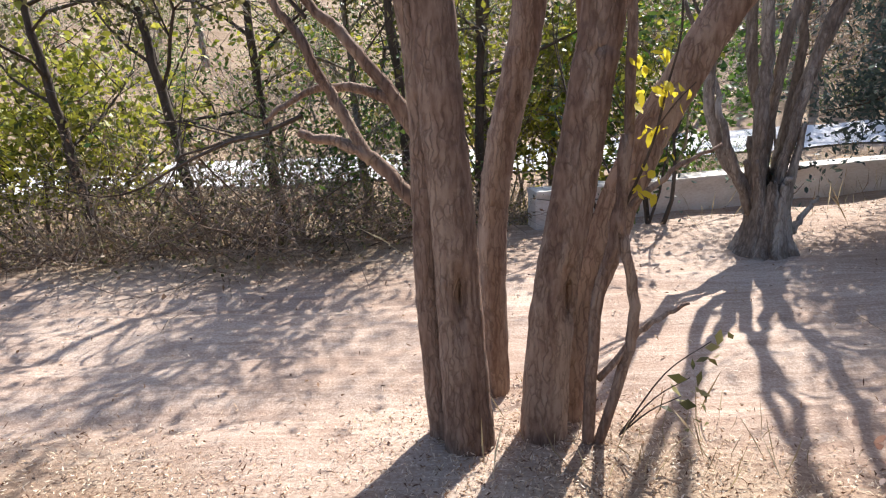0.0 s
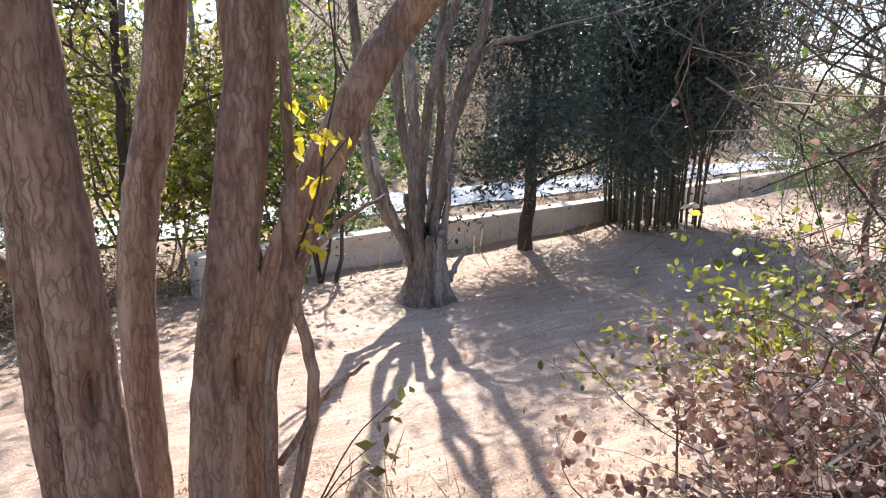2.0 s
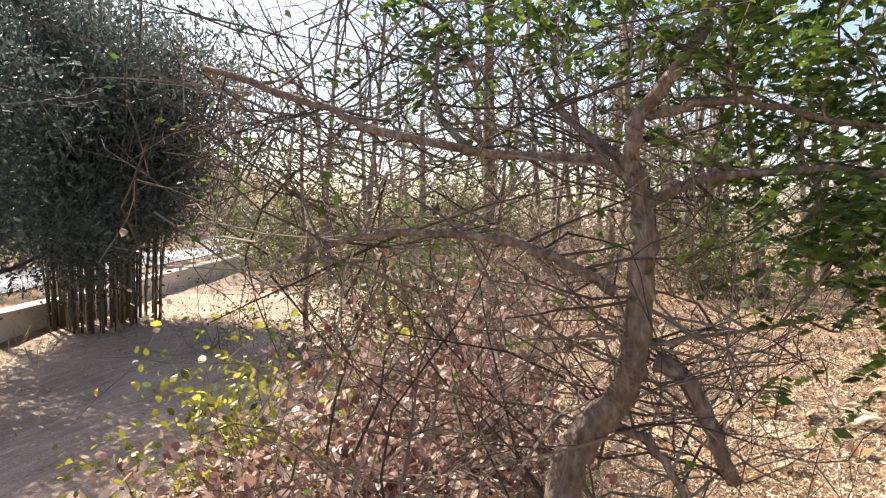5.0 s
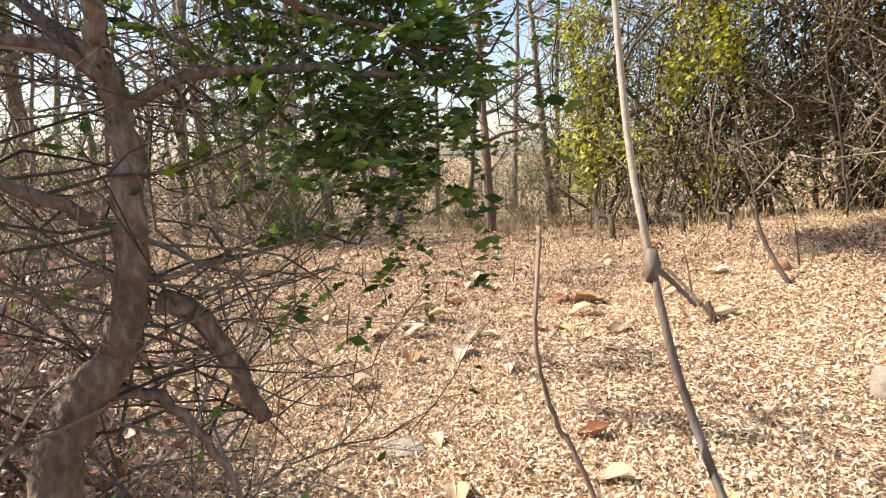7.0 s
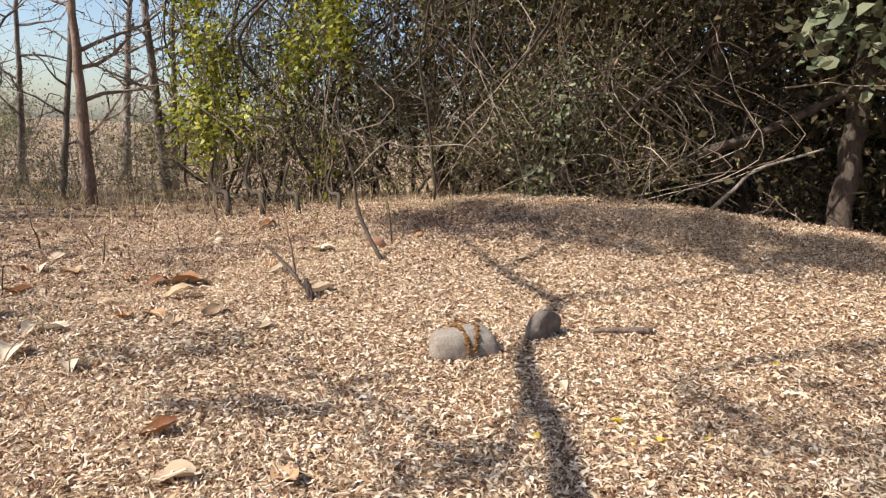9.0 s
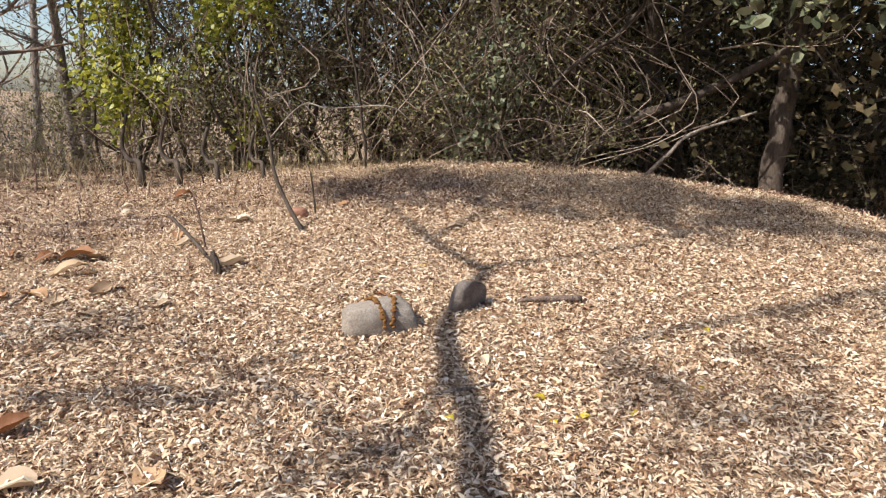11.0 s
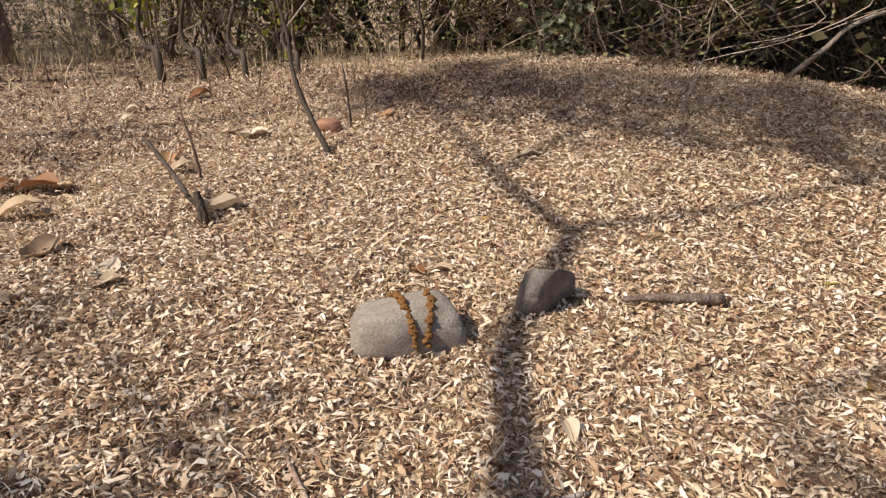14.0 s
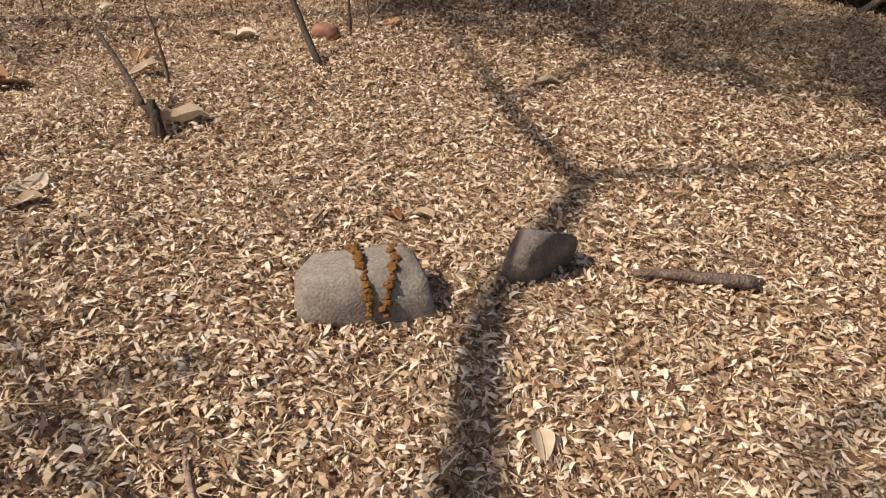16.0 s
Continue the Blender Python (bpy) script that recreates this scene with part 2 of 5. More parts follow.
def ground_material():
    m = bpy.data.materials.new("ground_soil")
    m.use_nodes = True
    n, l = m.node_tree.nodes, m.node_tree.links
    b = n["Principled BSDF"]
    b.inputs["Roughness"].default_value = 0.95
    b.inputs["Specular IOR Level"].default_value = 0.1
    co = n.new("ShaderNodeTexCoord")

    def noise_node(scale, detail=7, rough=0.6):
        t = n.new("ShaderNodeTexNoise")
        t.inputs["Scale"].default_value, t.inputs["Detail"].default_value, t.inputs["Roughness"].default_value = scale, detail, rough
        l.new(co.outputs["Object"], t.inputs["Vector"])
        return t

    def ramp(src, stops):
        r = n.new("ShaderNodeValToRGB")
        while len(r.color_ramp.elements) < len(stops):
            r.color_ramp.elements.new(0.5)
        for e, (p, c) in zip(r.color_ramp.elements, stops):
            e.position, e.color = p, (*c, 1)
        l.new(src, r.inputs["Fac"])
        return r
    big, mid, fine = noise_node(0.7), noise_node(7, 8, 0.75), noise_node(70, 4, 0.7)
    streak = n.new("ShaderNodeMapping")
    streak.inputs["Scale"].default_value, streak.inputs["Rotation"].default_value = (0.22, 2.4, 1), (0, 0, radians(-5))
    l.new(co.outputs["Object"], streak.inputs["Vector"])
    l.new(streak.outputs["Vector"], mid.inputs["Vector"])
    mixa = n.new("ShaderNodeMix")
    mixa.inputs["Factor"].default_value = 0.55
    l.new(big.outputs["Fac"], mixa.inputs["A"])
    l.new(mid.outputs["Fac"], mixa.inputs["B"])
    mixb = n.new("ShaderNodeMix")
    mixb.inputs["Factor"].default_value = 0.35
    l.new(mixa.outputs["Result"], mixb.inputs["A"])
    l.new(fine.outputs["Fac"], mixb.inputs["B"])
    soil = ramp(mixb.outputs["Result"], [(0.34, (0.20, 0.125, 0.09)), (0.47, (0.40, 0.285, 0.215)), (0.58, (0.60, 0.475, 0.38)), (0.68, (0.72, 0.60, 0.50))])
    dry = ramp(mixb.outputs["Result"], [(0.32, (0.09, 0.055, 0.034)), (0.46, (0.24, 0.16, 0.10)), (0.58, (0.46, 0.35, 0.23)), (0.68, (0.60, 0.49, 0.34))])
    at = n.new("ShaderNodeAttribute")
    at.attribute_name = "cover"
    mc = n.new("ShaderNodeMix")
    mc.data_type = "RGBA"
    l.new(at.outputs["Fac"], mc.inputs["Factor"])
    l.new(soil.outputs["Color"], mc.inputs["A"])
    l.new(dry.outputs["Color"], mc.inputs["B"])
    l.new(mc.outputs["Result"], b.inputs["Base Color"])
    bp = n.new("ShaderNodeBump")
    bp.inputs["Strength"].default_value, bp.inputs["Distance"].default_value = 0.7, 0.03
    l.new(mixb.outputs["Result"], bp.inputs["Height"])
    l.new(bp.outputs["Normal"], b.inputs["Normal"])
    return m


soil_mat = ground_material()
hill_mat = material("dry_hillside", [(0.3, (0.20, 0.15, 0.115)), (0.5, (0.33, 0.26, 0.20)), (0.7, (0.48, 0.40, 0.32))], 0.35, 0.95, 0.5, fine=4)


# ---- geometry helpers ----
RNG = np.random.default_rng(7)


def smooth(e0, e1, v):
    s = np.clip((np.asarray(v, float) - e0) / (e1 - e0), 0, 1)
    return s * s * (3 - 2 * s)


def lumps(x, y, f):
    return (np.sin(1.3 * f * x + 0.7 * np.sin(0.9 * f * y + 1.1)) * np.sin(1.1 * f * y + 0.8 * np.sin(1.2 * f * x + 2.0)))


def height(x, y):
    """The ground: a level track, a low mound, a fall behind it and a slope that climbs beyond the road."""
    x, y = np.asarray(x, float), np.asarray(y, float)
    z = 0.76 * np.exp(-((x - 3.4) ** 2 / (2 * 4.3 ** 2) + (y + 8.3) ** 2 / (2 * 2.6 ** 2)))
    z = z - 0.75 * smooth(-9.2, -12.5, y) * smooth(9.0, 5.0, x) - 0.45 * smooth(0.6, -3.0, x) * smooth(-5.0, -9.0, y)
    z = z + 0.06 * smooth(2.4, 1.0, y) * smooth(-3.0, -1.0, y)
    z = z + 0.025 * lumps(x, y, 1.7) * smooth(40, 10, np.hypot(x, y)) + 0.010 * lumps(x + 3, y, 5.3) * smooth(20, 8, np.hypot(x, y))
    for c, w in ((2.75, 0.13), (3.45, 0.11), (4.15, 0.13)):
        d = y - (c + 0.05 * x + 0.01 * x * x)
        z = z - 0.030 * np.exp(-(d / w) ** 2) + 0.018 * np.exp(-((np.abs(d) - 0.2) / 0.07) ** 2)
    low = y - (6.5 + 0.24 * (x - 3))
    z = z - 0.35 * smooth(0.1, 0.9, low) * smooth(14, 8, low)
    z = z + (0.2 + 0.24 * smooth(8, 26, x)) * smooth(8, 30, y - 0.12 * x) * np.maximum(y - 17 - 0.12 * x, 0) * smooth(120, 45, x) * smooth(140, 60, y)
    return z


def hz(x, y):
    return float(height(x, y))


class Geo:
    """Vertices and faces that are gathered into one mesh."""

    def __init__(self):
        self.v, self.f, self.n = [], [], 0

    def add(self, verts, faces):
        verts = np.asarray(verts, float)
        self.v.append(verts)
        self.f.extend([tuple(i + self.n for i in q) for q in faces])
        self.n += len(verts)

    def tube(self, pts, radii, sides=6, rough=0.0, caps=True, flute=0.0):
        pts = np.asarray(pts, float)
        k = len(pts)
        radii = np.broadcast_to(np.asarray(radii, float), (k,))
        tan = np.gradient(pts, axis=0)
        tan /= np.linalg.norm(tan, axis=1)[:, None] + 1e-9
        ref = np.array([0.31, 0.95, 0.05]) if abs(tan[0][2]) > 0.8 else np.array([0.02, 0.03, 1.0])
        u = np.cross(tan, ref)
        u /= np.linalg.norm(u, axis=1)[:, None] + 1e-9
        w = np.cross(tan, u)
        a = np.arange(sides) * 2 * math.pi / sides
        ring = np.cos(a)[None, :, None] * u[:, None, :] + np.sin(a)[None, :, None] * w[:, None, :]
        r = radii[:, None] * (1 + rough * RNG.uniform(-1, 1, (k, sides)))
        if flute:
            f0 = RNG.uniform(0, 6)
            r = r * (1 + flute * (np.sin(3 * a + f0) + 0.7 * np.sin(5 * a + 2 * f0) + 0.5 * np.sin(8 * a))[None, :])
        v = (pts[:, None, :] + ring * r[:, :, None]).reshape(-1, 3)
        f = [(i * sides + j, i * sides + (j + 1) % sides, (i + 1) * sides + (j + 1) % sides, (i + 1) * sides + j) for i in range(k - 1) for j in range(sides)]
        if caps:
            f += [tuple(range(sides))[::-1], tuple((k - 1) * sides + j for j in range(sides))]
        self.add(v, f)

    def leaves(self, pos, length, width=0.45, up=0.3, droop=0.15, heading=None, oval=False):
        """Folded leaves, two triangles each side of the midrib's bend."""
        pos = np.asarray(pos, float)
        k = len(pos)
        if not k:
            return
        d = RNG.normal(size=(k, 3)) if heading is None else heading + 0.5 * RNG.normal(size=(k, 3))
        d[:, 2] *= (1 - up)
        d /= np.linalg.norm(d, axis=1)[:, None] + 1e-9
        nrm = RNG.normal(size=(k, 3)) * (1 - up) + np.array([0, 0, up * 2])
        s = np.cross(d, nrm)
        s /= np.linalg.norm(s, axis=1)[:, None] + 1e-9
        nn = np.cross(s, d)
        ln = length * RNG.uniform(0.6, 1.3, k)[:, None]
        wd = ln * width * 0.5 * RNG.uniform(0.75, 1.2, k)[:, None]
        bend = ln * droop * RNG.uniform(-0.6, 1.2, k)[:, None]
        if oval:
            v = np.stack([pos, pos + d * ln * 0.25 + s * wd * 0.85 + nn * bend, pos + d * ln * 0.62 + s * wd * 0.9 + nn * bend, pos + d * ln - nn * bend * 0.6, pos + d * ln * 0.62 - s * wd * 0.9 + nn * bend, pos + d * ln * 0.25 - s * wd * 0.85 + nn * bend], 1).reshape(-1, 3)
            self.v.append(v)
            for i in (np.arange(k) * 6 + self.n).tolist():
                self.f.extend([(i, i + 1, i + 5), (i + 1, i + 2, i + 4, i + 5), (i + 2, i + 3, i + 4)])
            self.n += 6 * k
            return
        v = np.stack([pos, pos + d * ln * 0.45 + s * wd + nn * bend, pos + d * ln - nn * bend * 0.6, pos + d * ln * 0.45 - s * wd + nn * bend], 1).reshape(-1, 3)
        i = (np.arange(k) * 4 + self.n)
        self.v.append(v)
        self.f.extend(zip(i.tolist(), (i + 1).tolist(), (i + 3).tolist()))
        self.f.extend(zip((i + 1).tolist(), (i + 2).tolist(), (i + 3).tolist()))
        self.n += 4 * k

    def curls(self, pos, length, width=0.3, flat=0.6, bow=0.25, arch=0.2):
        """Dry leaflets that curl sideways and arch off the ground."""
        pos = np.asarray(pos, float)
        k = len(pos)
        a = RNG.uniform(0, 2 * math.pi, k)
        d = np.stack([np.cos(a), np.sin(a), RNG.normal(size=k) * (1 - flat)], 1)
        d /= np.linalg.norm(d, axis=1)[:, None]
        nrm = RNG.normal(size=(k, 3)) * (1 - flat) * 1.3 + np.array([0, 0, 1.0])
        s = np.cross(d, nrm)
        s /= np.linalg.norm(s, axis=1)[:, None] + 1e-9
        nn = np.cross(s, d)
        ln = length * (0.45 + 1.1 * RNG.random(k) ** 1.6)[:, None]
        wd = ln * width * 0.5 * RNG.uniform(0.6, 1.35, k)[:, None]
        side = s * ln * bow * RNG.normal(size=k)[:, None]
        lift = nn * ln * arch * RNG.uniform(-0.3, 1.3, k)[:, None]
        cup = nn * wd * RNG.uniform(-0.4, 0.9, k)[:, None]
        o = pos - d * ln * 0.5
        p1, p2 = o + d * ln * 0.3 + side * 0.8 + lift * 0.8, o + d * ln * 0.7 + side * 0.8 + lift * 0.8
        v = np.stack([o, p1 + s * wd + cup, p2 + s * wd * 0.85 + cup, o + d * ln, p2 - s * wd * 0.85 + cup, p1 - s * wd + cup], 1).reshape(-1, 3)
        self.v.append(v)
        for i in (np.arange(k) * 6 + self.n).tolist():
            self.f.extend([(i, i + 1, i + 5), (i + 1, i + 2, i + 4, i + 5), (i + 2, i + 3, i + 4)])
        self.n += 6 * k

    def mesh(self, name, mat, origin=(0, 0, 0), shade=False):
        me = bpy.data.meshes.new(name)
        v = np.concatenate(self.v) - np.asarray(origin, float)
        me.from_pydata(v.tolist(), [], self.f)
        me.materials.append(mat)
        if shade:
            me.polygons.foreach_set("use_smooth", [True] * len(me.polygons))
        me.update()
        return me


def thing(name, at, label, category, group="", kind=""):
    ob = new(name)
    ob.empty_display_size = 0.1
    ob.location = at
    return tagged(ob, label, category, group, kind)


def part(name, geo, mat, parent, label="", shade=False, kind=""):
    """One mesh under a thing; its vertices are given in the world."""
    base = parent.location if parent.parent is None else parent.location + parent.parent.location
    ob = new(name, geo.mesh(name, mat, base, shade))
    ob.parent = parent
    return tagged(ob, label, kind=kind)


def solid(name, geo, mat, label, category, group="", kind="", at=None, shade=False):
    at = at if at is not None else np.concatenate(geo.v).mean(0)
    ob = new(name, geo.mesh(name, mat, at, shade))
    ob.location = at
    return tagged(ob, label, category, group, kind)


def curve_pts(pts, per=5, wobble=0.0):
    """A smooth line through points."""
    p = np.asarray(pts, float)
    p = np.vstack([2 * p[0] - p[1], p, 2 * p[-1] - p[-2]])
    out = []
    for i in range(1, len(p) - 2):
        for t in np.arange(per) / per:
            a, b, c, d = p[i - 1:i + 3]
            out.append(0.5 * (2 * b + (c - a) * t + (2 * a - 5 * b + 4 * c - d) * t * t + (3 * b - a - 3 * c + d) * t ** 3))
    out.append(p[-2])
    out = np.array(out)
    if wobble:
        out[1:-1] += RNG.normal(size=(len(out) - 2, 3)) * wobble
    return out


def limb(geo, pts, r0, r1, per=5, sides=8, rough=0.06, wobble=0.0, flare=0.0, flute=0.0):
    c = curve_pts(pts, per, wobble)
    t = np.linspace(0, 1, len(c))
    r = r0 + (r1 - r0) * t
    if flare:
        r = r * (1 + flare * np.exp(-t * 9))
    geo.tube(c, r, sides, rough, True, flute)
    return c


def branch(geo, start, way, length, radius, depth, tips, spread=0.6, lift=0.15, kids=3, sides=4, wiggle=0.18, shrink=0.62):
    """A branch that wanders and forks; gathers the points at which leaves sit."""
    way = np.asarray(way, float)
    way = way / (np.linalg.norm(way) + 1e-9)
    steps = 4 if depth else 2
    pts, p = [np.asarray(start, float)], np.asarray(start, float)
    for i in range(steps):
        way = way + RNG.normal(size=3) * wiggle + np.array([0, 0, lift * 0.3])
        way /= np.linalg.norm(way)
        p = p + way * length / steps
        pts.append(p)
    geo.tube(pts, np.linspace(radius, radius * (0.45 if depth else 0.25), steps + 1), sides, 0.05, False)
    if depth <= 1:
        tips.extend(pts[1:])
        tips.extend([0.5 * (u + v) for u, v in zip(pts, pts[1:])])
    if depth:
        for _ in range(kids):
            i = RNG.integers(1, steps + 1)
            w = way + RNG.normal(size=3) * spread
            branch(geo, pts[i], w, length * shrink * RNG.uniform(0.7, 1.2), radius * 0.5, depth - 1, tips, spread, lift, kids, max(3, sides - 1), wiggle, shrink)


def cloud(centers, k, sx, sz=None):
    c = np.asarray(centers, float)
    i = RNG.integers(0, len(c), k)
    return c[i] + RNG.normal(size=(k, 3)) * np.array([sx, sx, sz if sz is not None else sx])


# ---- ground ----
def lines(lo, hi, step, far, n):
    g = np.geomspace(step, far, n)
    return np.concatenate([(lo - g)[::-1], np.arange(lo, hi, step), hi + g])


def build_ground():
    xs, ys = lines(-6, 13, 0.13, 900, 34), lines(-13, 12, 0.13, 900, 34)
    gx, gy = np.meshgrid(xs, ys)
    gz = height(gx, gy)
    v = np.stack([gx, gy, gz], -1).reshape(-1, 3)
    nx, ny = len(xs), len(ys)
    i = (np.arange(ny - 1)[:, None] * nx + np.arange(nx - 1)[None, :]).ravel()
    f = np.stack([i, i + 1, i + nx + 1, i + nx], 1)
    me = bpy.data.meshes.new("ground")
    me.from_pydata(v.tolist(), [], f.tolist())
    cover = smooth(2.6, 1.5, gy + 0.35 * lumps(gx, gy, 2.0)) * 1.0
    cover = np.maximum(cover, smooth(4.2, 5.2, gy + 0.3 * lumps(gx, gy, 2.4)) * smooth(1.0, -0.6, gx))
    cover = np.maximum(cover, smooth(0.3, 0.8, gy - (6.5 + 0.24 * (gx - 3))) * (0.75 + 0.25 * lumps(gx, gy, 1.6)))
    at = me.attributes.new("cover", "FLOAT", "POINT")
    at.data.foreach_set("value", cover.ravel().astype(np.float32))
    me.materials.append(soil_mat)
    me.polygons.foreach_set("use_smooth", [True] * len(me.polygons))
    tagged(new("ground", me), "dusty brown earth track and mound strewn with dry leaves", "ground", kind="structure")


build_ground()


def build_road():
    g = Geo()
    near = curve_pts([(-30, 9.6, 0), (-6, 10.5, 0), (-2, 10.6, 0), (1.4, 10.9, 0), (4.1, 11.8, 0), (6.9, 12.4, 0), (10.3, 13.1, 0), (12.5, 13.8, 0), (22, 16.3, 0), (48, 24, 0)], 12)
    rows = []
    for k in range(7):
        q = near + np.array([-0.25, 1, 0]) * (0.5 * k)
        q[:, 2] = height(q[:, 0], q[:, 1]) + 0.05 - 0.004 * abs(k - 3)
        rows.append(q)
    n = len(near)
    v = np.concatenate(rows)
    f = [(k * n + i, k * n + i + 1, (k + 1) * n + i + 1, (k + 1) * n + i) for k in range(6) for i in range(n - 1)]
    g.add(v, f)
    solid("road", g, sand_white, "sunlit pale dusty road beyond the low wall", "road", kind="structure", at=(0, 0, 0), shade=True)


def build_wall():
    g, cap = Geo(), Geo()
    p = curve_pts([(0.75, 6.0, 0), (1.9, 6.3, 0), (3.8, 6.85, 0), (6.2, 7.45, 0), (10.0, 8.6, 0), (18, 11.0, 0)], 8)
    for geo, hw, z0, z1 in ((g, 0.10, -0.6, 0.30), (cap, 0.125, 0.30, 0.34)):
        t = np.gradient(p, axis=0)
        nrm = np.stack([-t[:, 1], t[:, 0], 0 * t[:, 0]], 1)
        nrm /= np.linalg.norm(nrm, axis=1)[:, None]
        rows = [p + nrm * s * hw + np.array([0, 0, z]) for s, z in ((-1, z0), (-1, z1), (1, z1), (1, z0))]
        n = len(p)
        v = np.concatenate(rows)
        f = [(k * n + i, ((k + 1) % 4) * n + i, ((k + 1) % 4) * n + i + 1, k * n + i + 1) for k in range(4) for i in range(n - 1)]
        f += [(0, n, 2 * n, 3 * n), (n - 1, 4 * n - 1, 3 * n - 1, 2 * n - 1)]
        geo.add(v, f)
    w = solid("low_wall", g, concrete, "low whitewashed concrete wall stained with soil along the track", "wall", kind="structure", at=(0, 0, 0))
    part("coping", cap, concrete, w)


build_road()
build_wall()


